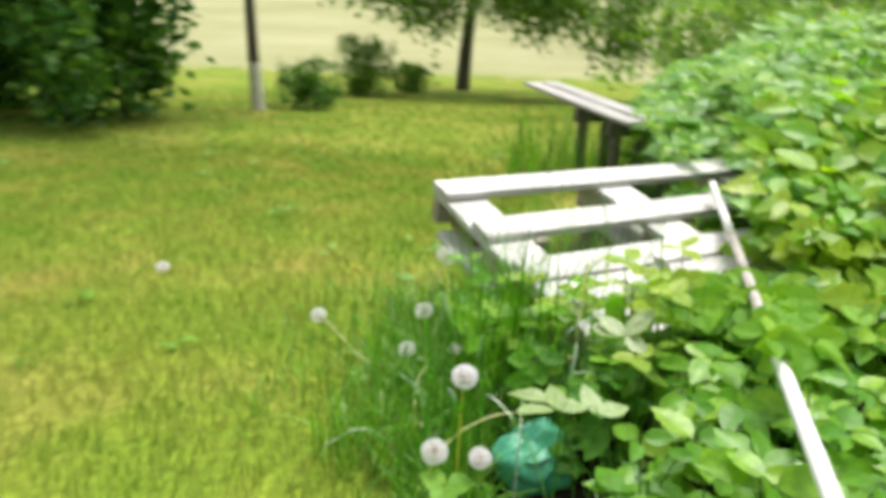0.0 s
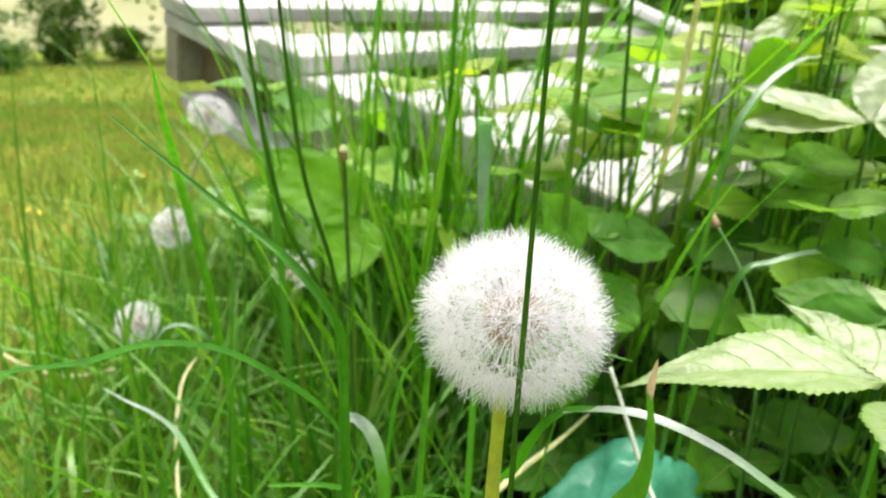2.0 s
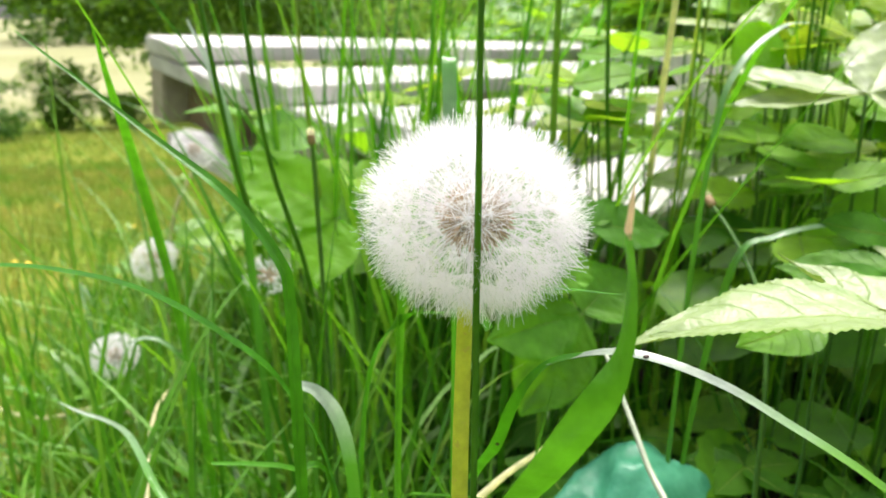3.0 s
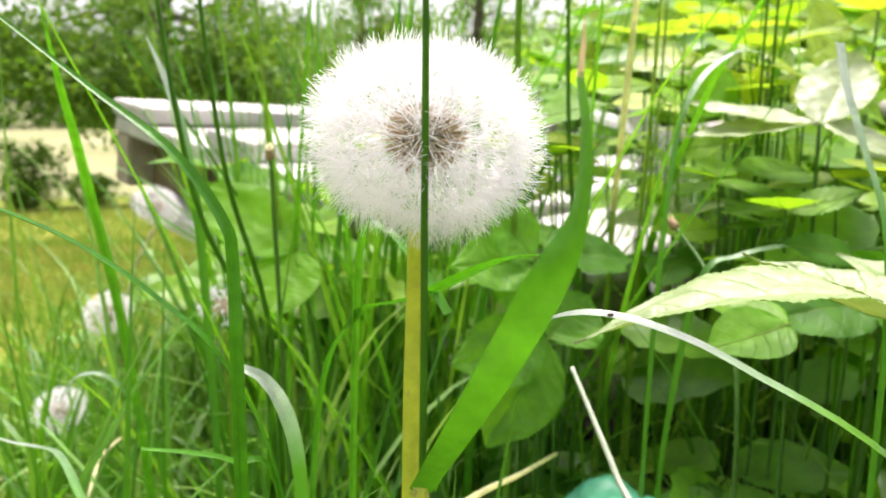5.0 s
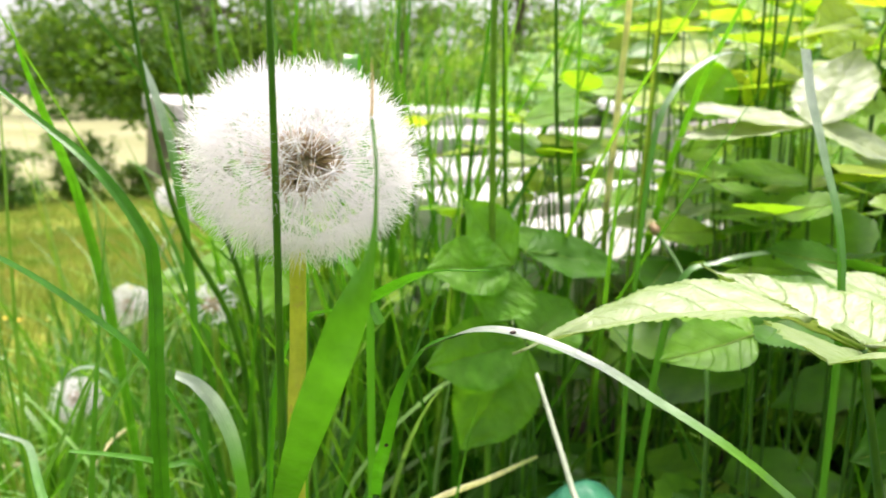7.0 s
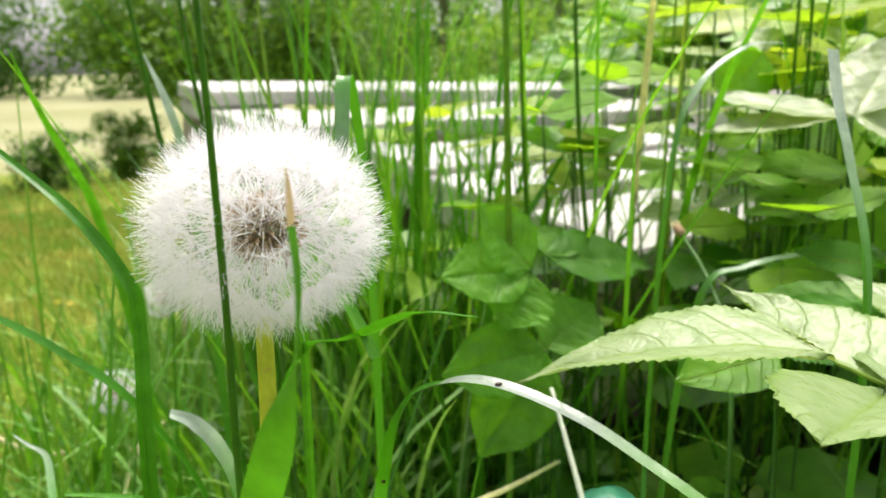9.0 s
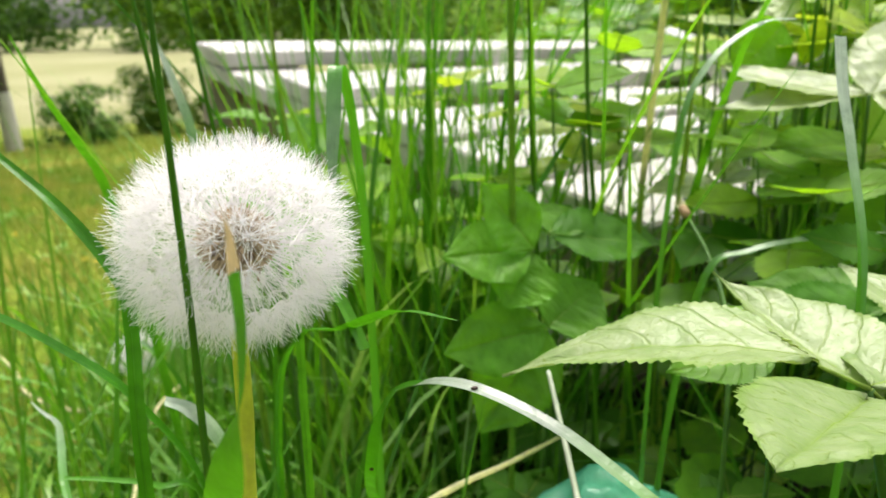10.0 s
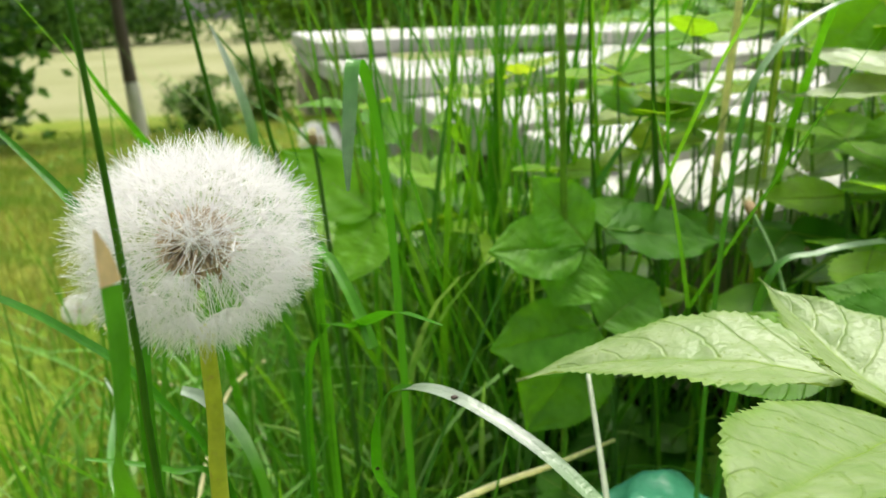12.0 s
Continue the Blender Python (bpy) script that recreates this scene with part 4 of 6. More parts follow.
def weed(node, leaves, foot, material, label, stalk_r=0.0013, hi=True, veins=True, fold=0.16, shapes=None):
    """A weed shoot: a stalk from foot to node and leaves from node to given tips. leaves: (tip, up, width)."""
    root = thing("weed_shoot", label, "weed", "weed shoots by the clock", foot)
    inv = Matrix.Translation(-Vector(foot))
    mid = (Vector(node) + Vector(foot)) / 2 + Vector((0.008, 0.004, 0.02))
    v, f = tube([node, mid, foot], (stalk_r * 0.7, stalk_r, stalk_r * 1.2), 7, 14)
    child("stalk", mesh_of("stalk", [inv @ q for q in v], f, M_WEED_STALK), root)
    for k, (tip, up, w, *gap) in enumerate(leaves):
        base = Vector(gap[0]) if gap else node
        if gap:
            v, f = tube([node, base], (0.0007, 0.0005), 6, 4)
            child("petiole", mesh_of("petiole", [inv @ q for q in v], f, M_VEIN), root)
        m, l = leaf_pose(base, tip, up)
        early, blunt, arch = (*shapes[k], 0.0)[:3] if shapes else (0.72, 0.85, 0.0)
        n, c = (90, 10) if shapes else (60, 6) if hi else (20, 3)
        v, f = leaflet(l, w, n, c, 0.045 if shapes else 0.03 if hi else 0.08, fold if isinstance(fold, float) else fold[k], -0.02, 0.0 if shapes else 0.014, k * 1.7 + node[0] * 50, early, blunt, bool(shapes), arch)
        m = inv @ m
        ob = child("leaf", mesh_of("leaf", [m @ q for q in v], f, material, True, leaf_uv(n, c)), root)
        if veins:
            c = 2 * c + 1
            ridge = [Vector(v[i * c + c // 2]) + Vector((0, 0, -0.0001 if shapes else 0.0001)) for i in range(0, int(n * 0.95))]
            rv, rf = tube(ridge, (0.00028, 0.0002, 0.00008) if shapes else (0.0004, 0.0003, 0.0001), 5, len(ridge))
            child("midrib", mesh_of("midrib", [m @ q for q in rv], rf, M_VEIN), ob)
    return root


# the large pale leaf beside the clock
weed((0.2831, 1.5227, 0.269), [((0.2006, 1.5695, 0.2582), (-0.174, 0.112, 0.978), 0.0394, (0.2701, 1.5257, 0.2755)), ((0.278, 1.5886, 0.276), (0.097, -0.128, 0.987), 0.0392, (0.2861, 1.5209, 0.2664)), ((0.2181, 1.4706, 0.287), (0.141, 0.161, 0.977), 0.032), ((0.345, 1.545, 0.262), (0, 0, 1), 0.04)],
     root_at(0.335, 1.535), M_WEED_HERO, "pale green serrated weed leaves beside the dandelion clock", 0.0016, fold=(0.24, 0.5, 0.33, 0.1), shapes=((0.598, 1.134, 0.081), (0.516, 1.17), (1.02, 0.55), (0.72, 0.85)))
weed((0.352, 1.530, 0.260), [((0.335, 1.600, 0.268), (0, -0.2, 1), 0.034), ((0.41, 1.56, 0.255), (0, -0.2, 1), 0.036)],
     root_at(0.375, 1.535), M_WEED_HERO, "pale green serrated weed leaves overlapping their neighbours", 0.0014, fold=(0.1, 0.1), shapes=((0.72, 0.85), (0.72, 0.85)))
weed((0.118, 1.395, 0.205), [((0.075, 1.41, 0.212), (0, -0.2, 1), 0.04), ((0.112, 1.345, 0.20), (0, -0.2, 1), 0.042), ((0.160, 1.405, 0.21), (0, -0.2, 1), 0.04)],
     root_at(0.118, 1.40), M_WEED_ONE, "pale yellow-green weed leaves under two low dandelion clocks", 0.0013)
# leaves behind
weed((0.2515, 1.7000, 0.2520), [((0.2050, 1.6930, 0.2540), (0, -0.8, 0.8), 0.034), ((0.2275, 1.7037, 0.2860), (0.4, -1, 0.5), 0.034), ((0.2339, 1.6860, 0.2285), (0, -0.9, 0.7), 0.036)],
     root_at(0.262, 1.72), M_WEED_MID, "three-parted green weed leaf in the shade of grass", 0.001, shapes=((0.8, 0.75),) * 3)
weed((0.256, 1.690, 0.2150), [((0.2040, 1.688, 0.2078), (0, -1, 0.6), 0.036), ((0.2199, 1.6800, 0.1672), (-0.2, -1, 0.3), 0.042), ((0.285, 1.70, 0.232), (0, -0.8, 1), 0.04)],
     root_at(0.268, 1.71), M_WEED_MID, "broad green weed leaf low in the grass", 0.001, shapes=((0.8, 0.7),) * 3)
weed((0.262, 1.7100, 0.2560), [((0.3215, 1.7156, 0.2441), (0, -0.6, 1), 0.036), ((0.285, 1.74, 0.262), (0, -0.6, 1), 0.03)], root_at(0.27, 1.73), M_WEED_SHADE, "green weed leaf lying flat under grass", 0.001, shapes=((0.75, 0.8),) * 2)
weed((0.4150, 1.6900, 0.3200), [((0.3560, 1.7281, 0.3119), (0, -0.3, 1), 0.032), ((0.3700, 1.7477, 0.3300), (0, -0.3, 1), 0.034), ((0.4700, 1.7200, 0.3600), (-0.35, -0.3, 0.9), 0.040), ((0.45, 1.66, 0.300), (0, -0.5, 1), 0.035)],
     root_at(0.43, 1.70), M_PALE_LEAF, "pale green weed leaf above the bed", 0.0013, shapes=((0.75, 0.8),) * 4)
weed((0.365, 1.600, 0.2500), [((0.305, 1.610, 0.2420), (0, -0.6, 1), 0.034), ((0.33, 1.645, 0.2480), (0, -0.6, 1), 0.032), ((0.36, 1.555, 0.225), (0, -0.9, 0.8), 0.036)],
     root_at(0.385, 1.62), M_WEED_SHADE, "green weed leaf below the pale one", 0.001, shapes=((0.8, 0.7),) * 3)
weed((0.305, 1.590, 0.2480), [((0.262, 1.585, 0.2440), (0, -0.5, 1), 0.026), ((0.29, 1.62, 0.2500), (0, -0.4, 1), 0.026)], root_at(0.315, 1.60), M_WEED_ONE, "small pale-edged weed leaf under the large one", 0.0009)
weed((0.37, 1.545, 0.225), [((0.335, 1.50, 0.185), (-0.3, -1, 0.5), 0.04), ((0.325, 1.56, 0.21), (0, -0.8, 0.8), 0.036)], root_at(0.385, 1.55), M_WEED_SHADE, "dark-green serrated weed leaf near the ground", 0.001)
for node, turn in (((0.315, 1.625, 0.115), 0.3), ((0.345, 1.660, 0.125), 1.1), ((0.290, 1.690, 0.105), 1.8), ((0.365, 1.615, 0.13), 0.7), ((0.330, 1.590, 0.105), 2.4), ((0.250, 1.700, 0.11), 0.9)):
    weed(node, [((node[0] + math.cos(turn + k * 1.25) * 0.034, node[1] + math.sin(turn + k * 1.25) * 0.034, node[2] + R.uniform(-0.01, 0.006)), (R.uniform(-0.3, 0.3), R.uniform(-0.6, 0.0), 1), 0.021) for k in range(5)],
         root_at(node[0] + 0.005, node[1] + 0.01), M_WEED_SHADE, "dark-green five-parted weed leaf close to the ground", 0.0009, False)
weed((0.14, 2.00, 0.19), [((0.075, 1.99, 0.185), (0.2, -0.6, 1), 0.05), ((0.13, 1.94, 0.16), (0, -0.6, 1), 0.045), ((0.19, 1.98, 0.17), (0, -0.6, 1), 0.045)], root_at(0.15, 2.02), M_WEED, "broad bright-green weed leaf before the pallets", 0.0018)


# leaves that stand before the near end of the pallet
for node, turn, m in (((0.310, 1.790, 0.303), 0.4, M_PALE_LEAF), ((0.318, 1.815, 0.296), 1.2, M_BACKLIT_ONE), ((0.290, 1.850, 0.300), 0.2, M_BACKLIT_ONE), ((0.352, 1.829, 0.280), 2.0, M_WEED_ONE), ((0.405, 1.795, 0.256), 0.9, M_PALE_LEAF), ((0.432, 1.800, 0.278), 1.7, M_WEED_ONE),
                      ((0.412, 1.849, 0.298), 0.5, M_WEED_ONE), ((0.430, 1.750, 0.262), 1.4, M_WEED_ONE), ((0.455, 1.790, 0.318), 0.1, M_PALE_LEAF), ((0.235, 1.984, 0.290), 1.0, M_BACKLIT_ONE), ((0.184, 1.927, 0.240), 0.6, M_WEED_ONE), ((0.375, 1.750, 0.235), 1.9, M_WEED_SHADE),
                      ((0.475, 1.821, 0.341), 0.4, M_WEED_ONE), ((0.470, 1.755, 0.346), 1.3, M_BACKLIT_ONE), ((0.392, 1.738, 0.287), 0.8, M_WEED_ONE), ((0.385, 1.677, 0.276), 1.6, M_WEED_ONE), ((0.435, 1.693, 0.290), 0.2, M_BACKLIT_ONE), ((0.472, 1.873, 0.312), 1.0, M_PALE_LEAF),
                      ((0.395, 1.640, 0.258), 0.5, M_WEED_SHADE), ((0.371, 1.674, 0.250), 2.0, M_WEED_ONE), ((0.501, 1.954, 0.332), 0.7, M_BACKLIT_ONE), ((0.525, 1.825, 0.308), 1.8, M_WEED_ONE), ((0.408, 1.754, 0.253), 1.2, M_WEED_ONE), ((0.540, 1.880, 0.352), 0.9, M_BACKLIT_ONE),
                      ((0.255, 1.930, 0.310), 0.3, M_BACKLIT_ONE), ((0.345, 1.880, 0.315), 1.1, M_BACKLIT_ONE), ((0.130, 1.960, 0.215), 1.5, M_WEED_ONE)):
    leaves = []
    for k in range(3):
        a = turn + k * 2.1 + R.uniform(-0.25, 0.25)
        l = R.uniform(0.036, 0.05)
        leaves.append(((node[0] + math.cos(a) * l, node[1] + math.sin(a) * l, node[2] + R.uniform(-0.012, 0.012)), (R.uniform(-0.3, 0.3), R.uniform(-0.7, 0.1), 1), l * R.uniform(0.6, 0.75)))
    words = {M_PALE_LEAF: "pale greyish-green", M_BACKLIT_ONE: "yellow-green", M_WEED_ONE: "green", M_WEED_SHADE: "dark-green"}[m]
    weed(node, leaves, root_at(node[0] + R.uniform(-0.01, 0.02), node[1] + R.uniform(0.0, 0.02)), m, words + " three-parted weed leaf before the pallet's near end", 0.0009, False)
# a broad leaf below the pallet's end, and single large leaves above the bed
weed((0.150, 1.80, 0.245), [((0.092, 1.825, 0.282), (0.15, -0.8, 0.6), 0.046), ((0.13, 1.765, 0.215), (0, -0.7, 0.8), 0.036)], root_at(0.165, 1.82), M_BROAD, "broad smooth bright-green leaf below the pallet's end", 0.0016, False, shapes=((0.7, 0.6), (0.7, 0.7)))
for node, tip, up, w, m, words in (((0.400, 1.790, 0.376), (0.338, 1.768, 0.372), (0.1, 0.2, 1), 0.034, M_BACKLIT_ONE, "flat yellow leaf lit through above the bed"),
                                   ((0.440, 1.775, 0.328), (0.4465, 1.771, 0.357), (0.2, -1, 0.3), 0.020, M_BACKLIT_ONE, "small upright yellow leaf above the bed"),
                                   ((0.515, 1.815, 0.366), (0.462, 1.795, 0.372), (0.2, -0.9, 0.5), 0.030, M_BACKLIT_ONE, "broad yellow leaf lit through above the bed"),
                                   ((0.545, 1.80, 0.392), (0.500, 1.79, 0.380), (0.2, -0.8, 0.6), 0.036, M_BACKLIT_ONE, "broad yellow leaf lit through above the bed"),
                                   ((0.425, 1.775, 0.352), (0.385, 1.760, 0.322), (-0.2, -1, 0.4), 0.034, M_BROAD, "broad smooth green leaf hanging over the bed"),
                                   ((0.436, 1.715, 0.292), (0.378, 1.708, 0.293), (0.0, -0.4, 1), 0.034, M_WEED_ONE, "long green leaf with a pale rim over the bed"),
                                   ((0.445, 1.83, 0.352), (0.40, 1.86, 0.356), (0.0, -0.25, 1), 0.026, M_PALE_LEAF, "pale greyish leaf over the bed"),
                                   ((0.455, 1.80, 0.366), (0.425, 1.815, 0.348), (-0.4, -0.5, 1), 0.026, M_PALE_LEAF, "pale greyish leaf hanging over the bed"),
                                   ((0.585, 1.84, 0.385), (0.545, 1.83, 0.365), (0.1, -0.8, 0.6), 0.036, M_BACKLIT_ONE, "broad yellow leaf lit through above the bed"),
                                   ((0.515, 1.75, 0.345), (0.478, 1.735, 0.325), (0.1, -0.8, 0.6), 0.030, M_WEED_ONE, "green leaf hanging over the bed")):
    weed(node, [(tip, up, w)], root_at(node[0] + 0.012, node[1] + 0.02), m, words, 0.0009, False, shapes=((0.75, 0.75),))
# large leaves above the bed, with backlight put into their yellow
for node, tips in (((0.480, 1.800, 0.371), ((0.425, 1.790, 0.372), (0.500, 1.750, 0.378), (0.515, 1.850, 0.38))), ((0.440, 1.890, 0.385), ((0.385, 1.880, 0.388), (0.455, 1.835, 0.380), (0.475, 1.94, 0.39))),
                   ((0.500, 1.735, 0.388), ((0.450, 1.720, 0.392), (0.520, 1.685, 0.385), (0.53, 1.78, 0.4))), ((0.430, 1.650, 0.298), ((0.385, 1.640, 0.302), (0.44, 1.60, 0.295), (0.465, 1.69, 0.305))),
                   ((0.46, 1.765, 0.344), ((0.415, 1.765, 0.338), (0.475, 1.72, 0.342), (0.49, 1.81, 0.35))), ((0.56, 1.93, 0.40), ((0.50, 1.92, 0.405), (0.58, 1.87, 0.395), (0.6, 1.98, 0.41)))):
    weed(node, [(tip, (R.uniform(-0.3, 0.3), R.uniform(-0.3, 0.3), 1), 0.036) for tip in tips], root_at(node[0] + 0.01, node[1] + 0.015), M_BACKLIT_ONE, "large yellow-green weed leaves lit through from behind", 0.0012, False)
# shoots that stand up between the grass in front of the pallet
for x, y, z, m in ((0.285, 1.775, 0.322, M_WEED_ONE), (0.303, 1.770, 0.300, M_WEED_ONE), (0.335, 1.800, 0.338, M_WEED_ONE), (0.40, 1.80, 0.330, M_WEED_ONE), (0.37, 1.83, 0.300, M_BACKLIT_ONE), (0.455, 1.80, 0.345, M_BACKLIT_ONE),
                   (0.43, 1.78, 0.305, M_WEED_ONE), (0.36, 1.86, 0.345, M_WEED_ONE), (0.50, 1.84, 0.37, M_BACKLIT_ONE), (0.49, 1.79, 0.325, M_WEED_ONE), (0.265, 1.83, 0.26, M_WEED_ONE), (0.315, 1.82, 0.27, M_BACKLIT_ONE), (0.55, 1.86, 0.36, M_BACKLIT_ONE)):
    turn = R.uniform(0, 2.1)
    leaves = []
    for k in range(3):
        a = turn + k * 2.1 + R.uniform(-0.3, 0.3)
        l = R.uniform(0.030, 0.046)
        leaves.append(((x + math.cos(a) * l, y + math.sin(a) * l, z + R.uniform(-0.012, 0.014)), (R.uniform(-0.5, 0.4), R.uniform(-0.9, 0.1), 1), R.uniform(0.022, 0.03)))
    weed((x, y, z), leaves, root_at(x + R.uniform(-0.01, 0.02), y + R.uniform(0.0, 0.02)), m, "yellow-green three-parted weed leaf standing in tall grass" if m == M_BACKLIT_ONE else "green three-parted weed leaf standing in tall grass", 0.0009, False)


def weed_bed():
    """The dense bed of weeds: many leaves in one mesh, rising towards its middle."""
    verts, faces, sv, sf, yv, yf = [], [], [], [], [], []
    templates = []
    for k in range(6):
        templates.append(leaflet(1.0, R.uniform(0.5, 0.64), 10, 2, 0.07, 0.2, R.uniform(0.05, 0.3), 0.02, k * 3.3))

    coarse = [leaflet(1.0, R.uniform(0.5, 0.64), 5, 1, 0.05, 0.2, R.uniform(0.05, 0.3), 0.0, k * 1.9) for k in range(6)]
    singles = [mesh_of("leaf", *leaflet(1.0, R.uniform(0.5, 0.64), 24, 4, 0.06, 0.2, R.uniform(0.05, 0.3), 0.02, k * 2.3), M_WEED_ONE, True, leaf_uv(24, 4)) for k in range(6)]

    # the same leaves in the darker green that carries the shade
    shade_singles = [mesh_of("leaf", *leaflet(1.0, R.uniform(0.5, 0.64), 24, 4, 0.06, 0.2, R.uniform(0.05, 0.3), 0.02, k * 2.9), M_WEED_SHADE, True, leaf_uv(24, 4)) for k in range(6)]

    def left(y):
        pts = ((-1.5, 0.60), (0.8, 0.42), (1.2, 0.36), (1.45, 0.38), (1.7, 0.52), (2.1, 0.72), (2.6, 0.80), (3.2, 0.86), (4.3, 0.92), (6.0, 1.2), (9.0, 2.0))
        for (y0, x0), (y1, x1) in zip(pts, pts[1:]):
            if y <= y1:
                return x0 + (x1 - x0) * (y - y0) / (y1 - y0)
        return pts[-1][1]
    def slope(x, y):
        return min(0.19 + 0.25 * max(0.0, math.hypot(x - 0.12, y - 1.4) - 0.45), 0.46 + 0.03 * x)
    # shoots that stand up over the far half of the pallet
    special = []
    while len(special) < 130:
        x, y = R.uniform(0.62, 1.45), R.uniform(1.95, 3.0)
        if x > 0.76 + 0.25 * max(0, y - 2.3):
            special.append((x, y, slope(x, y) + R.uniform(-0.08, 0.06)))
    for k in range(60):
        x, y = R.uniform(0.62, 1.05), R.uniform(1.7, 2.15)
        special.append((x, y, slope(x, y) + R.uniform(-0.06, 0.05)))
    for k in range(13):
        special.append((R.uniform(0.54, 0.80), R.uniform(1.86, 2.1), R.uniform(0.34, 0.42)))
    for k in range(34):
        special.append((R.uniform(0.60, 0.95), R.uniform(1.95, 2.4), R.uniform(0.25, 0.40)))
    for k in range(36):
        x, y = R.uniform(0.80, 1.3), R.uniform(2.05, 2.8)
        special.append((x, y, slope(x, y) + R.uniform(-0.05, 0.07)))
    for k in range(16):
        y = R.uniform(1.55, 2.15)
        special.append((0.640 + 0.213 * (y - 1.60) + R.uniform(-0.05, 0.05), y, 0.355 - 0.106 * (y - 1.60) + R.uniform(0.03, 0.075)))
    lie = Matrix.Translation((-0.011, 2.556, 0.333)) @ pose(0, 0, 0, 0, 0, 30) @ pose(0, 0, 0, 8.5, 1.8, 0)
    for k in range(16):
        q = lie @ Vector((R.uniform(0.26, 0.62), R.uniform(-0.88, -1.08), R.uniform(-0.02, 0.12)))
        special.append(tuple(q))
    for k in range(18):
        a = R.choice((R.uniform(0.28, 0.42), R.uniform(0.66, 0.95)))
        q = lie @ Vector((a, -0.69 + R.uniform(-0.02, 0.02), R.uniform(0.03, 0.10)))
        special.append(tuple(q))
    # joined shoots before this index get the yellow that stands in for backlight
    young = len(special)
    for k in range(22):
        q = lie @ Vector((R.uniform(-0.14, -0.04), R.uniform(-0.5, -0.95), 0.0))
        special.append((q.x, q.y, R.uniform(0.08, 0.19)))
    # shoots that have grown up through the gap and round the front of the pallet
    through_gap = {}
    for k in range(26):
        a, b, c = R.uniform(0.22, 0.75), R.uniform(-0.68, -0.9), R.uniform(0.05, 0.13)
        q = lie @ Vector((a, b, c))
        through_gap[len(special)] = (lie @ Vector((a + 0.02, -0.655, 0.0)), lie @ Vector((a + 0.02, -0.655, -0.2)))
        special.append(tuple(q))
    for k in range(9):
        special.append((R.uniform(0.08, 0.26), R.uniform(2.0, 2.35), R.uniform(0.04, 0.15)))
    for k in range(7):
        x, y = R.uniform(0.42, 0.64), R.uniform(1.65, 1.90)
        special.append((x, y, ground_z(x, y) + R.uniform(0.02, 0.05)))
    spare = len(special) + 34
    while len(special) < spare:
        x, y = R.uniform(0.36, 0.85), R.uniform(1.2, 1.75)
        if y < 1.37 + (x - 0.0954) / 1.3:
            special.append((x, y, R.uniform(0.25, 0.33)))
    for k in range(16):
        q = lie @ Vector((R.uniform(0.22, 0.8), R.uniform(-0.87, -0.97), 0.0))
        special.append((q.x, q.y, R.uniform(0.06, 0.15)))
    def on_pole(x, y, z):
        """Over the white pole, which stays free of leaves but for its middle."""
        if y < 1.5:
            return abs(x - (0.497 + 0.2134 * (y - 0.93))) < 0.08 and z > 0.39 - 0.103 * (y - 0.93)
        return y > 2.1 and abs(x - (0.7375 + 0.204 * (y - 2.058))) < 0.085 and z > 0.27
    special = [s if not on_pole(*s) else (s[0] + 0.17, s[1], s[2]) for s in special]
    flat = lie.inverted()

    def below_boards(x, y, z):
        """The bed stays low before the two bare middle boards of the pallet, and none of it lies on them."""
        q = flat @ Vector((x, y, 0.23))
        if not -0.02 < q.x < 0.56 or q.y > -0.43 or q.y < -1.3:
            return z
        return min(z, 0.205 + 0.42 * max(0.0, -0.70 - q.y)) if q.y < -0.69 else 0.16
    special = [(x, y, below_boards(x, y, z)) for x, y, z in special]
    count = near = 0
    while count < 5600:
        y = R.uniform(-1.1, 7.6) if R.random() < 0.62 else R.uniform(0.9, 3.2)
        x0 = left(y)
        wide = 2.3 + 0.5 * noise.noise((y * 0.8, 3.0, 1.0)) - 0.9 * smooth(6.2, 7.6, y) - 0.9 * smooth(-0.3, 1.1, -y)
        x = x0 + R.random() ** 1.15 * wide
        if 1.1 < y < 1.85 and x < 1.0 and R.random() < 0.4:
            continue
        if y < 1.36 and x < 0.46 + 0.2 * (1.36 - y):
            continue
        if count < len(special):
            x, y, _ = special[count]
        g = ground_z(x, y)
        top = 0.24 + 0.2 * smooth(0.0, 0.3, x - x0) * smooth(1.5, 1.9, y) + 0.2 * smooth(0.2, 1.5, x - x0) + 0.2 * smooth(1.95, 2.5, y) + 0.4 * smooth(0.3, 1.6, x - x0) * smooth(2.3, 3.6, y)
        top = min(top, slope(x, y) - g + 0.02)
        h = top * (R.uniform(0.78, 1.1) if R.random() < 0.62 else R.uniform(0.35, 0.9))
        if 1.3 < y < 1.85 and x < 0.62:
            h = min(h, 0.13)
        if count < len(special):
            h = special[count][2] - g
        h = max(0.02, below_boards(x, y, g + h) - g)
        if count >= len(special) and on_pole(x, y, g + h):
            continue
        node = Vector((x, y, g + h))
        turn = R.uniform(0, 2 * math.pi)
        spread = R.choice((3, 3, 5))
        tilt = R.uniform(-0.25, 0.3)
        L0 = R.uniform(0.042, 0.08) * (1.3 if y > 2.3 else 1.0) * (1.05 if count < len(special) else 1.0) * (0.95 if y < 1.75 else 1.15)
        foot = Vector((x + R.uniform(-0.05, 0.05), y + R.uniform(-0.05, 0.05), g - 0.01))
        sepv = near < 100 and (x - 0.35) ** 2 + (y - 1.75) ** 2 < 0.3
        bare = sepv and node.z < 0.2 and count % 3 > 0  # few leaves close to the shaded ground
        if bare:
            near += 1
        elif sepv:
            near += 1
            shoot = thing("weed_shoot", "three-parted weed leaf on a thin stalk in the bed" if spread == 3 else "five-parted weed leaf on a thin stalk in the bed", "weed", "weed shoots in the bed", foot)
            inv = Matrix.Translation(-foot)
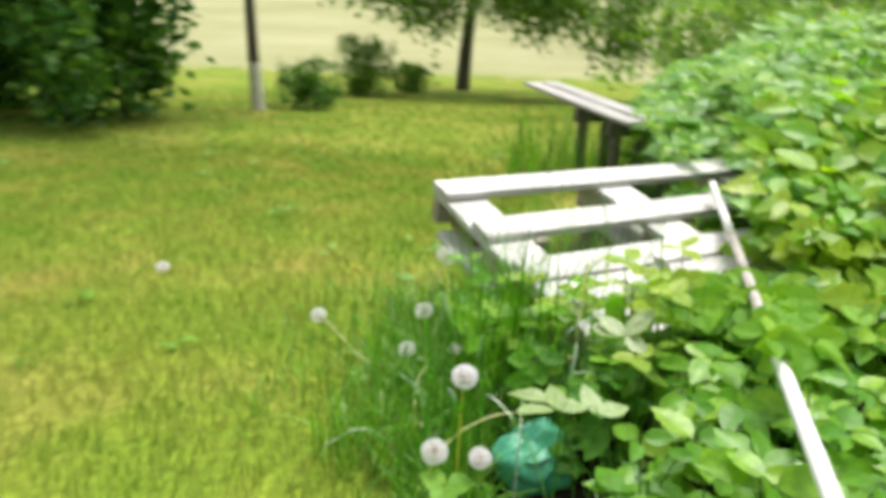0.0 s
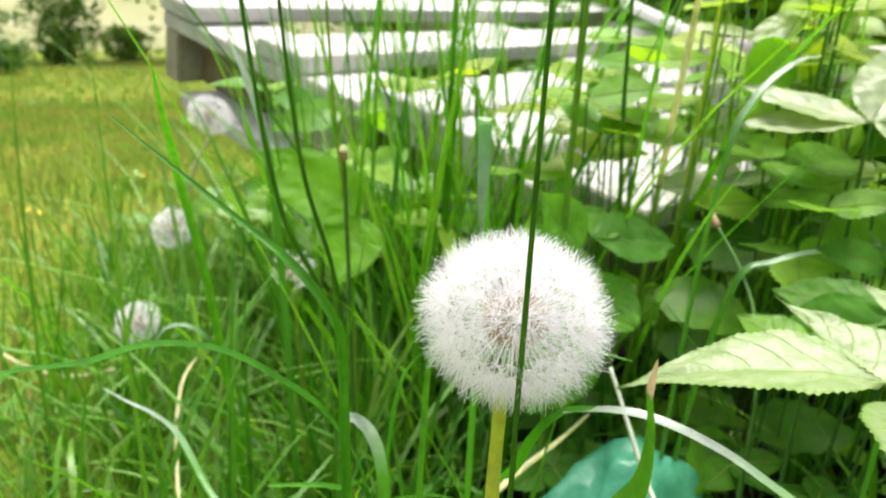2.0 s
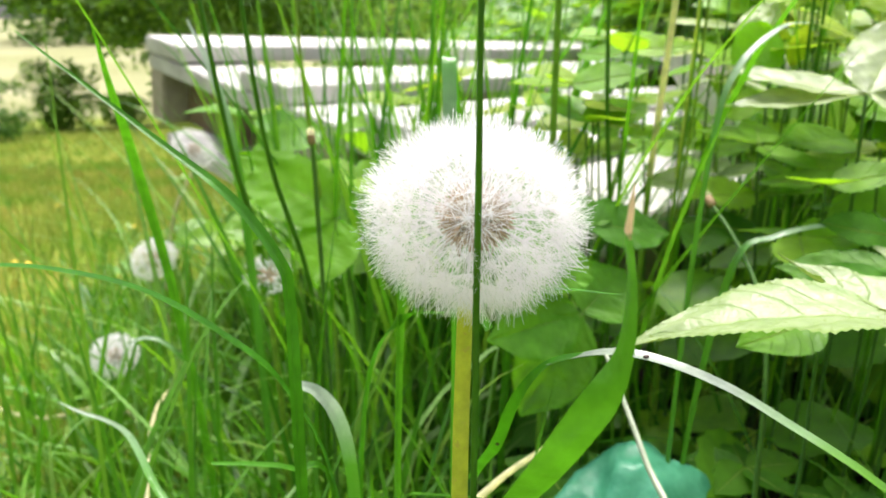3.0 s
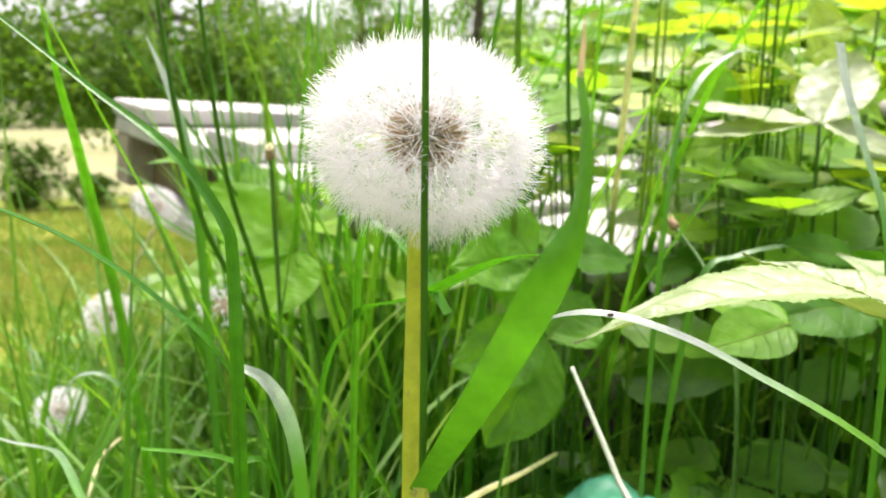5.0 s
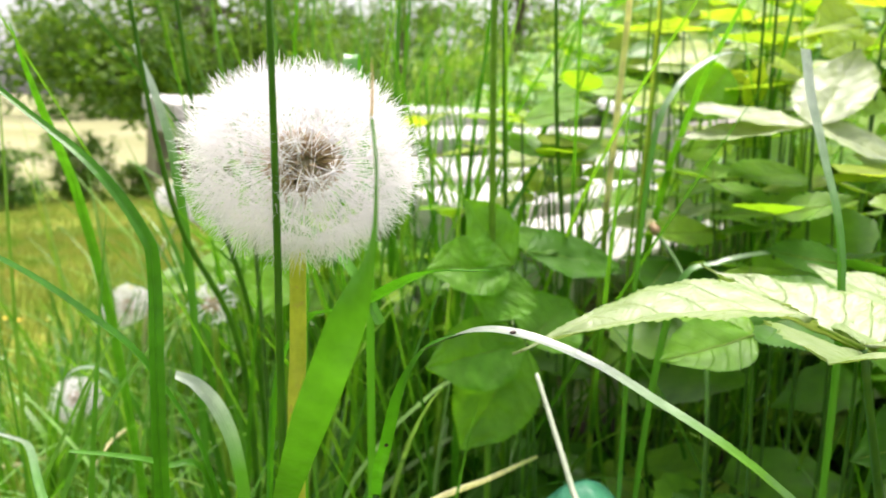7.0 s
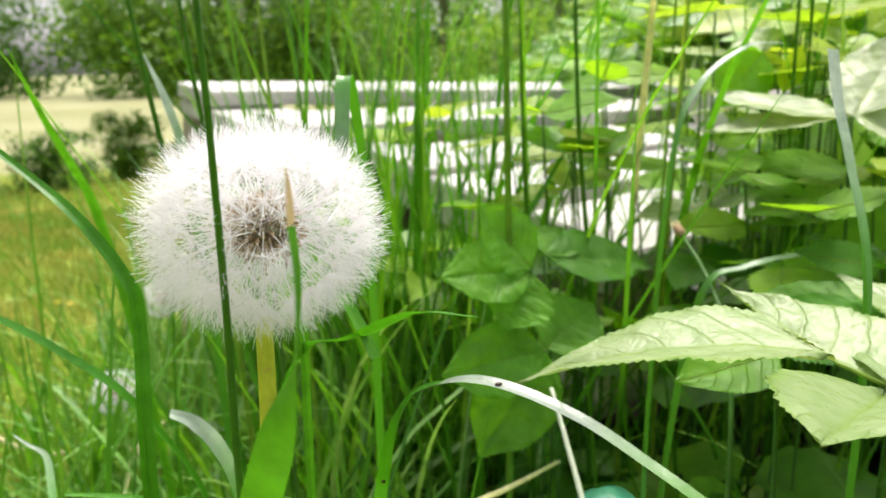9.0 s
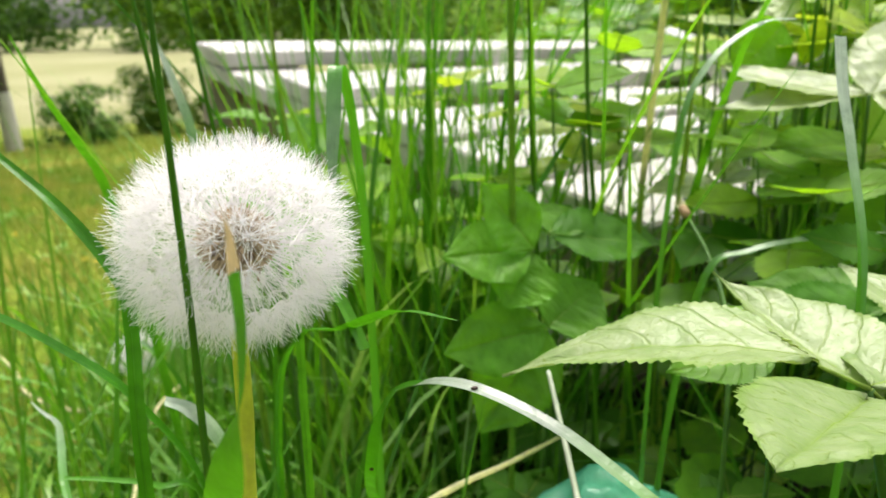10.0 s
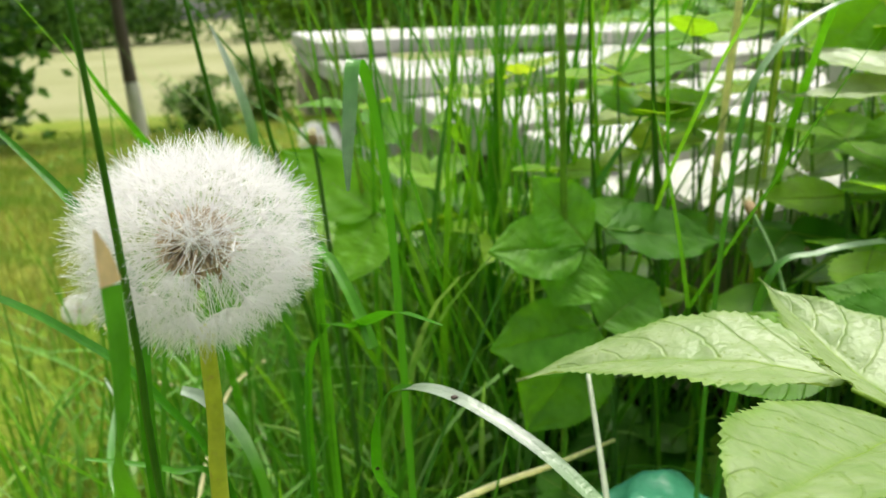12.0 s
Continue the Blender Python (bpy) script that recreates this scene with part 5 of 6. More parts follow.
        for j in range(spread):
            a = turn + (j - (spread - 1) / 2) * (2 * math.pi / 3 if spread == 3 else 0.95)
            d = Vector((math.cos(a), math.sin(a), tilt + R.uniform(-0.25, 0.2)))
            base = node + d * (0.012 if j == spread // 2 else 0.004)
            m, _ = leaf_pose(base, base + d, (R.uniform(-0.6, 0.5), R.uniform(-1.8, 0.0), 0.8) if count < young else (R.uniform(-0.4, 0.4), R.uniform(-1.0, 0.25), 1))
            m = m @ Matrix.Scale(L0 * R.uniform(0.8, 1.15), 4)
            k = R.randrange(6)
            if bare:
                continue
            if sepv:
                # leaves below 0.2 take the green with shade painted in
                child("leaf", (shade_singles if node.z < 0.2 else singles)[k], shoot, "", inv @ m)
                continue
            tv, tf = coarse[k] if y > 3.3 or y < 0.7 or x > 1.9 else templates[k]
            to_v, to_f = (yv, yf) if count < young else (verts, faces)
            k = len(to_v)
            to_v.extend(m @ q for q in tv)
            to_f.extend(tuple(k + i for i in q) for q in tf)
        mid = Vector((x + R.uniform(-0.04, 0.04), y + R.uniform(-0.04, 0.04), g + h * 0.5))
        if count in through_gap:
            mid, foot = through_gap[count]
        tv, tf = tube([node, mid, foot], (0.0012, 0.002), 4, 5, False)
        if sepv and not bare:
            child("stalk", mesh_of("stalk", [inv @ q for q in tv], tf, M_WEED_STALK), shoot)
        else:
            k = len(sv)
            sv.extend(tv)
            sf.extend(tuple(k + i for i in q) for q in tf)
        count += 1
    bed = tagged(new("weed_bed", mesh_of("weed_bed", verts, faces, M_WEED)), "dense bed of bright yellow-green weed leaves", "weeds", kind="stuff")
    tagged(new("young_weeds", mesh_of("young_weeds", yv, yf, M_WEED_BACKLIT)), "yellow-green weed leaves, coloured as backlit, over the pallet's far half", "weeds", kind="stuff")
    child("stalks", mesh_of("stalks", sv, sf, M_WEED_STALK), bed)["kind"] = "stuff"


weed_bed()


def pallet_weeds():
    """Weeds that have grown up in front of the low side of the pallet."""
    rnd = random.Random(77)
    verts, faces = [], []
    shapes = [leaflet(1.0, rnd.uniform(0.5, 0.64), 10, 2, 0.07, 0.2, rnd.uniform(0.05, 0.3), 0.02, k * 2.1) for k in range(5)]
    lie = Matrix.Translation((-0.011, 2.556, 0.333)) @ pose(0, 0, 0, 0, 0, 30) @ pose(0, 0, 0, 8.5, 1.8, 0)
    for k in range(30):
        q = lie @ (Vector((rnd.uniform(-0.06, 0.75), rnd.uniform(-0.88, -1.02), 0)) if k < 20 else Vector((rnd.uniform(-0.14, -0.07), rnd.uniform(-0.35, -0.9), 0)))
        g = ground_z(q.x, q.y)
        node = Vector((q.x, q.y, rnd.uniform(0.13, 0.27)))
        v, f = tube([Vector((q.x + rnd.uniform(-0.03, 0.03), q.y + rnd.uniform(-0.03, 0.02), g - 0.01)), (node + Vector((q.x, q.y, g))) / 2 + Vector((0.008, 0.004, 0)), node], (0.0013, 0.0013, 0.0009), 5, 6)
        n = len(verts)
        verts += v
        faces += [tuple(i + n for i in p) for p in f]
        turn = rnd.uniform(0, 6.28)
        for j in range(3):
            a = turn + (j - 1) * 2.1
            d = Vector((math.cos(a), math.sin(a), rnd.uniform(-0.3, 0.35)))
            base = node + d * 0.006
            m, _ = leaf_pose(base, base + d, (rnd.uniform(-0.5, 0.4), rnd.uniform(-0.9, 0.1), 1))
            m = m @ Matrix.Scale(rnd.uniform(0.045, 0.075), 4)
            tv, tf = shapes[rnd.randrange(5)]
            n = len(verts)
            verts += [m @ Vector(t) for t in tv]
            faces += [tuple(i + n for i in p) for p in tf]
    tagged(new("pallet_weeds", mesh_of("pallet_weeds", verts, faces, M_WEED)), "green weed leaves growing up before the low side of the pallet", "weeds", kind="stuff")


pallet_weeds()


# ---- pallets ----
def pallet(place, turn, boards):
    """A wooden pallet: deck boards along x, stringers along y, nine blocks and three bottom boards. The origin is its far left top corner; y runs towards -y."""
    root = thing("wooden_pallet", "weathered pale wooden pallet with missing boards, tilted among weeds", "pallet", place=place)
    root.matrix_basis = Matrix.Translation(place) @ pose(0, 0, 0, 0, 0, turn) @ pose(0, 0, 0, 8.5, 1.8, 0)
    k = 0
    for off, w, x0, x1, warp in boards:
        bm = box(x1 - x0, w, 0.022, 0.002, 0.006, k * 3.7 + place[2])
        bm.transform(Matrix.Translation(((x0 + x1) / 2, -off - w / 2, -0.011 + warp)))
        part("deck_board", bm, M_WOOD, root)
        k += 1
    for x0 in (0.002, 0.53, 1.055):
        bm = box(0.8, 0.13, 0.022, 0.002, 0.004, x0 * 9)
        bm.transform(Matrix.Translation((x0 + 0.065, -0.4, -0.034)) @ pose(0, 0, 0, 0, 0, 90))
        part("stringer", bm, M_WOOD, root)
        for off in (0.0, 0.33, 0.66):
            corner = x0 < 0.1 and off == 0.0
            bm = box(0.125, 0.04, 0.077, 0.003) if corner else box(0.125, 0.135, 0.077, 0.003)
            bm.transform(Matrix.Translation((x0 + 0.065, -0.022 if corner else -off - 0.07, -0.0835)))
            part("block", bm, M_WOOD_END, root)
            if corner:
                # inset block, its dark brown standing in for the shaded opening
                bm = box(0.09, 0.15, 0.077, 0.003)
                bm.transform(Matrix.Translation((x0 + 0.085, -0.119, -0.0835)))
                part("block", bm, M_WOOD_RECESS, root, "brown block set back from the end, darkened for shade")
    for x0 in (-0.012, 0.53, 1.06):
        bm = box(0.74, 0.14, 0.022, 0.002, 0.006, x0 * 7)
        bm.transform(Matrix.Translation((x0 + 0.07, -0.45, -0.133)) @ pose(0, 0, 0, 0, 0, 90))
        part("bottom_board", bm, M_WOOD, root)
    return root


pallet((-0.011, 2.556, 0.333), 30.0, ((0.0, 0.098, 0.0, 1.2, 0.0), (0.25, 0.098, 0.0, 1.19, 0.0), (0.476, 0.096, 0.0, 1.2, 0.003), (0.580, 0.088, 0.0, 1.17, -0.002), (0.712, 0.108, 0.0, 1.2, 0.0)))


def prop(x, y, top):
    """A squared timber under the raised side of the pallet."""
    g = ground_z(x, y) - 0.02
    bm = box(0.12, 0.12, top - g, 0.004)
    ob = part("timber_prop", bm, M_WOOD_END)
    ob.location, ob.rotation_euler = (x, y, (top + g) / 2), (0, 0, radians(30))
    tagged(ob, "squared brown timber propping up a pallet", "timber", "timber props")


prop(0.27, 2.60, 0.160)
prop(0.90, 2.97, 0.141)


# ---- white pole across the bed ----
def white_pole():
    root = thing("white_pole", "long white painted pole lying across the weeds", "pole", place=(0.50, 1.08, 0.45))
    inv = Matrix.Translation((-0.50, -1.08, -0.45))
    a, b, c, e, d = (0.497, 0.93, 0.424), (0.640, 1.60, 0.355), (0.7375, 2.058, 0.3065), (0.800, 2.364, 0.284), (0.835, 2.70, 0.322)
    for p, q, m, lab in ((a, b, M_POLE, ""), (b, c, M_POLE_BARE, "bare grey worn stretch"), (c, e, M_POLE_BARE, ""), (e, d, M_POLE, "")):
        v, f = tube([p, q], (0.0115, 0.0115), 16, 6)
        child("section", mesh_of("section", [inv @ t for t in v], f, m), root, lab)


white_pole()


# ---- a broken piece of board leaning on the pallet ----
def broken_board(top, foot):
    t, f = Vector(top), Vector(foot)
    d = t - f
    bm = box(d.length, 0.026, 0.011, 0.0015, 0.003, 4.0)
    for v in bm.verts:
        if v.co.x > d.length * 0.4:
            v.co.x += 0.012 * math.sin(v.co.y * 190)
    ob = part("broken_board", bm, M_WOOD)
    x = d.normalized()
    z = (Vector((-0.35, -0.9, 0.35)) - x * x.dot(Vector((-0.35, -0.9, 0.35)))).normalized()
    m = Matrix((x, z.cross(x), z)).transposed().to_4x4()
    m.translation = (t + f) / 2
    ob.matrix_basis = m
    tagged(ob, "short broken piece of pale board leaning on the pallet", "board")


broken_board((0.546, 2.060, 0.328), (0.606, 2.030, 0.228))


# ---- plastic bag ----
def plastic_bag():
    bm = bmesh.new()
    bmesh.ops.create_icosphere(bm, subdivisions=5, radius=1.0)
    for v in bm.verts:
        p = v.co.copy()
        k = 1 + 0.25 * noise.noise(p * 1.3 + Vector((3, 1, 0)))
        k += 0.12 * (0.5 - 2 * abs(noise.noise(p * 1.8 + Vector((1.7, 2, 1)))))
        k += 0.06 * (0.5 - 2 * abs(noise.noise(p * 3.2))) + 0.02 * (0.5 - 2 * abs(noise.noise(p * 7.5)))
        p *= k
        taper = 1 - 0.25 * smooth(0.2, 1.0, p.z)
        v.co = Vector((p.x * 0.086 * taper, p.y * 0.062 * taper, max(-0.4, p.z) * 0.078))
    bmesh.ops.smooth_vert(bm, verts=bm.verts, factor=0.35, use_axis_x=True, use_axis_y=True, use_axis_z=True)
    ob = part("plastic_bag", bm, M_BAG, None, "", True)
    g = ground_z(0.265, 1.64)
    ob.location = (0.274, 1.655, g + 0.030)
    ob.rotation_euler = (0, 0, radians(20))
    tagged(ob, "crumpled teal-green plastic bag lying under weeds", "bag")
    # the loose lip of the film, folded back over the top
    lip = bmesh.new()
    rows = []
    for i in range(29):
        a = math.pi * (i / 28 - 0.5) * 1.25
        rows.append([lip.verts.new((math.sin(a) * (0.062 + 0.004 * math.sin(i * 1.7)) , -0.012 - 0.012 * j + 0.004 * math.sin(i * 0.9), 0.064 * math.cos(a) ** 0.5 * (1 - 0.10 * j) + 0.003 * math.sin(i * 1.3 + j) if math.cos(a) > 0 else -0.002 * j)) for j in range(4)])
    for r0, r1 in zip(rows, rows[1:]):
        for j in range(3):
            lip.faces.new((r0[j], r1[j], r1[j + 1], r0[j + 1]))
    part("lip", lip, M_BAG, ob, "loose folded lip of thin film", True)


plastic_bag()


# ---- old bench by the bed ----
def old_bench():
    root = thing("garden_bench", "old weathered grey-brown wooden bench at the edge of the bed", "bench", place=(0.7, 4.9, ground_z(0.7, 4.9)))
    g = ground_z(0.7, 4.9)
    top = 0.2 - g
    root.rotation_euler = (0, 0, radians(-68))
    for k, (off, m) in enumerate(((-0.07, M_WOOD_GREY), (0.07, M_WOOD_GREY))):
        bm = box(1.35, 0.115, 0.022, 0.004, 0.008, k * 5)
        bm.transform(Matrix.Translation((0.0, off, top - 0.0175)))
        part("seat_board", bm, m, root)
    for x in (0.12, 0.5):
        for off in (-0.08, 0.08):
            bm = box(0.05, 0.05, top - 0.02, 0.004)
            bm.transform(Matrix.Translation((x, off, (top - 0.035) / 2 - 0.01)))
            part("leg", bm, M_WOOD_DARK, root)
        bm = box(0.06, 0.27, 0.08, 0.004)
        bm.transform(Matrix.Translation((x, 0.0, top - 0.076)))
        part("crosspiece", bm, M_WOOD_DARK, root)


old_bench()


# ---- trees and bushes ----
def tree(x, y, height, r, lean, crown_at, crown_r, leaves, label, lime=0.0, leaf=0.09, mat=M_TREE_LEAF, low=1.3, boughs=()):
    z = ground_z(x, y) - 0.05
    root = thing("tree", label, "tree", "garden trees", (x, y, z))
    top = Vector((lean[0], lean[1], height))
    pts = [Vector((0, 0, 0)), Vector((lean[0] * 0.15, lean[1] * 0.1, height * 0.25)), Vector((lean[0] * 0.5 + 0.05, lean[1] * 0.4, height * 0.6)), top]
    v, f = tube([pts[0] - Vector((0, 0, 0.1))] + pts, (r * 1.5, r * 1.25, r, r * 0.7, r * 0.35), 12, 18)
    trunk = child("trunk", mesh_of("trunk", v, f, M_BARK), root)
    if lime:
        v, f = tube([Vector((0, 0, 0.02)), pts[1] * (lime / pts[1].z)], (r * 1.32, r * 1.16), 12, 6, False)
        child("limewash", mesh_of("limewash", v, f, M_LIME), trunk, "white limewashed foot of the trunk")
    ends = []
    for k in range(9):
        u = R.uniform(0.45, 0.95)
        start = pts[1].lerp(top, u)
        a = R.uniform(0, 2 * math.pi)
        l = R.uniform(0.5, 1.0) * crown_r
        end = start + Vector((math.cos(a) * l, math.sin(a) * l, R.uniform(-0.15, 0.5) * l))
        v, f = tube([start, (start + end) / 2 + Vector((0, 0, 0.12 * l)), end], (r * 0.32, r * 0.2, r * 0.07), 6, 8)
        child("limb", mesh_of("limb", v, f, M_BARK), root)
        ends.append(end)
        ends.append((start + end) / 2)
    centre = Vector((crown_at[0], crown_at[1], crown_at[2]))
    hubs = ends + [centre + Vector((R.gauss(0, 0.5), R.gauss(0, 0.5), R.gauss(0, 0.33))) * crown_r for _ in range(40)]
    hubs = [h for h in hubs if h.z > low] + [Vector(b) - Vector((x, y, z)) for b in boughs]
    for b in boughs:
        end = Vector(b) - Vector((x, y, z))
        start = pts[1].lerp(top, 0.6)
        v, f = tube([start, start.lerp(end, 0.55) + Vector((0, 0, 0.5)), end], (r * 0.3, r * 0.18, r * 0.05), 6, 10)
        child("limb", mesh_of("limb", v, f, M_BARK), root)
    hubs += [Vector(b) - Vector((x, y, z)) + Vector((R.gauss(0, 0.3), R.gauss(0, 0.3), R.uniform(-0.22, 0.8))) for b in boughs for _ in range(6)]
    pick = RNG.integers(0, len(hubs), leaves)
    c = np.array([tuple(h) for h in hubs])[pick] + RNG.normal(0, 0.085, (leaves, 3)) * crown_r * np.array([1, 1, 0.85])
    c = c[c[:, 2] > low * 0.6]
    v, f = leaf_cloud(c, leaf)
    child("crown", mesh_of("crown", v, f, mat, False), root)
    return root


def bush(x, y, w, d, h, leaves, leaf, label, mat=M_BUSH_LEAF, stems=5):
    z = ground_z(x, y) - 0.03
    root = thing("bush", label, "bush", "garden bushes", (x, y, z))
    for k in range(stems):
        a = R.uniform(0, 2 * math.pi)
        e = Vector((math.cos(a) * w * 0.35, math.sin(a) * d * 0.35, h * R.uniform(0.7, 0.95)))
        v, f = tube([Vector((math.cos(a) * 0.1 * w, math.sin(a) * 0.1 * d, -0.03)), e * 0.5 + Vector((0, 0, 0.1 * h)), e], (0.018 * h, 0.012 * h, 0.004 * h), 7, 9)
        child("stem", mesh_of("stem", v, f, M_BARK), root)
    n = 95
    hubs = np.stack([RNG.normal(0, 0.29, n) * w, RNG.normal(0, 0.29, n) * d, RNG.uniform(0.08, 0.98, n) * h], 1)
    pick = RNG.integers(0, n, leaves)
    c = hubs[pick] + RNG.normal(0, 0.066, (leaves, 3)) * np.array([w, d, h])
    c = c[c[:, 2] > 0.03]
    v, f = leaf_cloud(c, leaf)
    child("crown", mesh_of("crown", v, f, mat, False), root)
    return root


BOUGHS = ((-1.9, 13.0, 0.45), (-1.0, 12.8, 0.30), (1.3, 13.0, 0.20), (2.4, 13.2, -0.1), (2.0, 12.6, -0.25), (0.6, 12.4, 0.4), (-2.6, 13.4, 0.6), (-1.5, 12.6, 0.4), (-0.4, 12.5, 0.35), (0.3, 12.8, 0.4), (1.0, 12.6, 0.25), (-2.2, 12.8, 0.5))
tree(-2.758, 9.044, 4.2, 0.062, (-0.15, 0.3), (-0.3, 0.3, 3.4), 1.5, 5200, "slender fruit tree with a white limewashed trunk foot", 0.62, 0.075)
tree(-0.549, 14.652, 4.6, 0.12, (0.5, 0.4), (0.6, -0.8, 2.9), 2.6, 17000, "dark-barked fruit tree on the lawn with hanging leafy boughs", 0.0, 0.12, low=1.0, boughs=BOUGHS)
tree(6.71, 30.7, 8.0, 0.22, (0.2, 0.5), (0.3, 0, 5.5), 3.2, 7000, "tall garden tree beyond the lawn", 0.0, 0.16, low=2.2)
tree(4.6, 13.0, 5.0, 0.12, (0.3, 0.2), (0.2, 0, 2.9), 2.0, 7000, "leafy young tree behind the weed bed", 0.0, 0.10, low=0.6)
bush(-4.05, 7.3, 1.9, 1.9, 3.6, 24000, 0.13, "tall dense dark-green lilac bush with several stems", stems=9)
bush(-5.9, 8.6, 2.2, 2.2, 3.2, 20000, 0.13, "tall dense dark-green bush at the edge of the lawn", stems=8)
bush(-2.2, 9.45, 0.62, 0.55, 0.62, 3000, 0.05, "small round dark-green bush beside a tree")
bush(-2.05, 12.4, 0.75, 0.7, 0.95, 4200, 0.06, "small loose green bush on the lawn", M_TREE_LEAF)
bush(-1.45, 13.6, 0.6, 0.6, 0.5, 2600, 0.06, "low loose green bush on the lawn", M_TREE_LEAF)


bush(2.7, 8.6, 1.8, 1.6, 1.5, 5200, 0.09, "loose light-green bush beyond the weed bed", M_PALE_BUSH)
bush(3.9, 7.6, 1.9, 1.7, 1.9, 6000, 0.09, "loose light-green bush beyond the weed bed", M_PALE_BUSH)


def far_woods():
    """A belt of trees along the far side of the field, and round the back of the garden."""
    pts = []
    for k in range(150):
        if k < 105:
            x, y, h = R.uniform(-75, 75), R.uniform(76, 96), R.uniform(7, 13)
        else:
            a = R.uniform(math.pi * 0.95, math.pi * 2.05)
            rr = R.uniform(26, 34)
            x, y, h = math.cos(a) * rr, math.sin(a) * rr, R.uniform(5, 8)
        g = ground_z(x, y)
        for j in range(9):
            c = Vector((x + R.gauss(0, 1.6), y + R.gauss(0, 1.6), g + R.uniform(0.05, 0.95) * h))
            pts.append(np.array(tuple(c)) + RNG.normal(0, 1.0, (75, 3)))
    v, f = leaf_cloud(np.concatenate(pts, 0), 0.75)
    tagged(new("far_woods", mesh_of("far_woods", v, f, M_FAR_LEAF, False)), "belt of dark-green woods along the field", "woods", kind="stuff")


far_woods()


# ---- masses of grass ----
def grass_everywhere():
    def mown(x, y):
        """Where the mown lawn is: not under the bed, thinning out far from the path."""
        if 0.05 + 0.3 * max(0, y - 2.6) + 0.1 * noise.noise((y * 3, 0, 1)) < x < 3.6 and -1.2 < y < 7.2:
            return 0.0
        far = math.hypot(x + 1.2, y - 2.6)
        return 1 - smooth(2.4, 4.2, far + 0.5 * noise.noise((x, y, 4.0)))
    near = scatter(100000, mown, -5.5, 2.5, -1.6, 7.0)
    n = len(near)
    grass_mass("lawn_grass", near, RNG.uniform(0.025, 0.06, n), RNG.uniform(0.0025, 0.005, n), (0.35,), M_LAWN, "short yellow-green mown lawn grass", "grass", 2, 0.7)

    def beyond(x, y):
        if 0.2 + 0.3 * (y - 2.6) < x < 3.8 and -1.4 < y < 7.4:
            return 0.0
        far = math.hypot(x + 1.2, y - 2.6)
        return smooth(1.8, 3.0, far) * (1 - smooth(7.0, 11.5, far + noise.noise((x * 0.5, y * 0.5, 8.0))))
    mid = scatter(85000, beyond, -11.0, 9.0, -8.0, 13.0)
    n = len(mid)
    grass_mass("lawn_grass", mid, RNG.uniform(0.03, 0.07, n), RNG.uniform(0.006, 0.011, n), (0.35,), M_LAWN, "short yellow-green mown lawn grass", "grass", 2, 0.7)

    def clump(x, y):
        return 1.0 if noise.noise((x * 7, y * 7, 2.0)) > -0.1 else 0.3
    # tall stand before and beside the pallets
    lie = (Matrix.Translation((-0.011, 2.556, 0.333)) @ pose(0, 0, 0, 0, 0, 30) @ pose(0, 0, 0, 8.5, 1.8, 0)).inverted()

    def clear(x, y):
        """Not under the boards of the pallet."""
        q = lie @ Vector((x, y, 0.2))
        if q.x < -0.02 or q.x > 1.22 or q.y < -0.83 or q.y > 0.02:
            return clump(x, y)
        for lo, hi in ((-0.71, -0.67), (-0.47, -0.355), (-0.245, -0.105)):
            if lo < q.y < hi and (0.14 < q.x < 0.52 or 0.67 < q.x):
                return 1.0
        return 0.0
    tall = scatter(170, clear, 0.10, 0.58, 1.80, 2.6)
    n = len(tall)
    grass_mass("tall_grass", tall, RNG.uniform(0.3, 0.6, n), RNG.uniform(0.0014, 0.003, n), (0.3,), M_GRASS, "tall thin green grass stalks round the pallet", "grass", 8, 0.35)
    tall = scatter(150, clear, 0.16, 0.50, 1.84, 2.5)
    n = len(tall)
    grass_mass("tall_grass", tall, RNG.uniform(0.26, 0.5, n), RNG.uniform(0.0025, 0.006, n), (0.42,), M_EDGE, "light-green grass blades leaning round the pallet", "grass", 8, 0.8)
    tall = scatter(120, clear, 0.24, 0.58, 1.80, 2.05)
    n = len(tall)
    grass_mass("tall_grass", tall, RNG.uniform(0.28, 0.46, n), RNG.uniform(0.0016, 0.0042, n), (0.34,), M_EDGE, "light-green grass blades leaning before the pallet", "grass", 8, 0.7)
    mid2 = scatter(950, lambda x, y: clump(x, y) * smooth(-0.26, 0.08, x + R.uniform(-0.05, 0.05)) * (1 - 0.9 * smooth(0.2, 0.28, x) * (1 - smooth(1.95, 2.1, y))), -0.36, 0.5, 1.62, 2.6)
    n = len(mid2)
    grass_mass("meadow_grass", mid2 + np.array([0.012, 0.02, 0.0]), RNG.uniform(0.08, 0.2, n), RNG.uniform(0.003, 0.008, n), (0.5,), M_EDGE, "broad light-green grass blades along the lawn's edge", "grass", 8, 1.5)
    grass_mass("meadow_grass", mid2, RNG.uniform(0.09, 0.26, n), RNG.uniform(0.0022, 0.0065, n), (0.45,), M_GRASS, "uncut green grass along the lawn's edge", "grass", 8, 1.2)
    broad = scatter(80, clear, 0.12, 0.46, 1.80, 2.2)
    n = len(broad)
    grass_mass("tall_grass", broad, RNG.uniform(0.24, 0.48, n), RNG.uniform(0.003, 0.008, n), (0.26,), M_GRASS, "tall broad green grass blades beside the pallet", "grass", 8, 0.8)
    stand = scatter(75, clear, 0.12, 0.31, 1.80, 2.08)
    n = len(stand)
    grass_mass("tall_grass", stand, RNG.uniform(0.3, 0.54, n), RNG.uniform(0.0028, 0.0062, n), (0.13,), M_GRASS, "dense upright green grass before the pallet's end", "grass", 8, 0.45)
    pale = scatter(60, clump, -0.02, 0.22, 1.68, 2.2)
    n = len(pale)
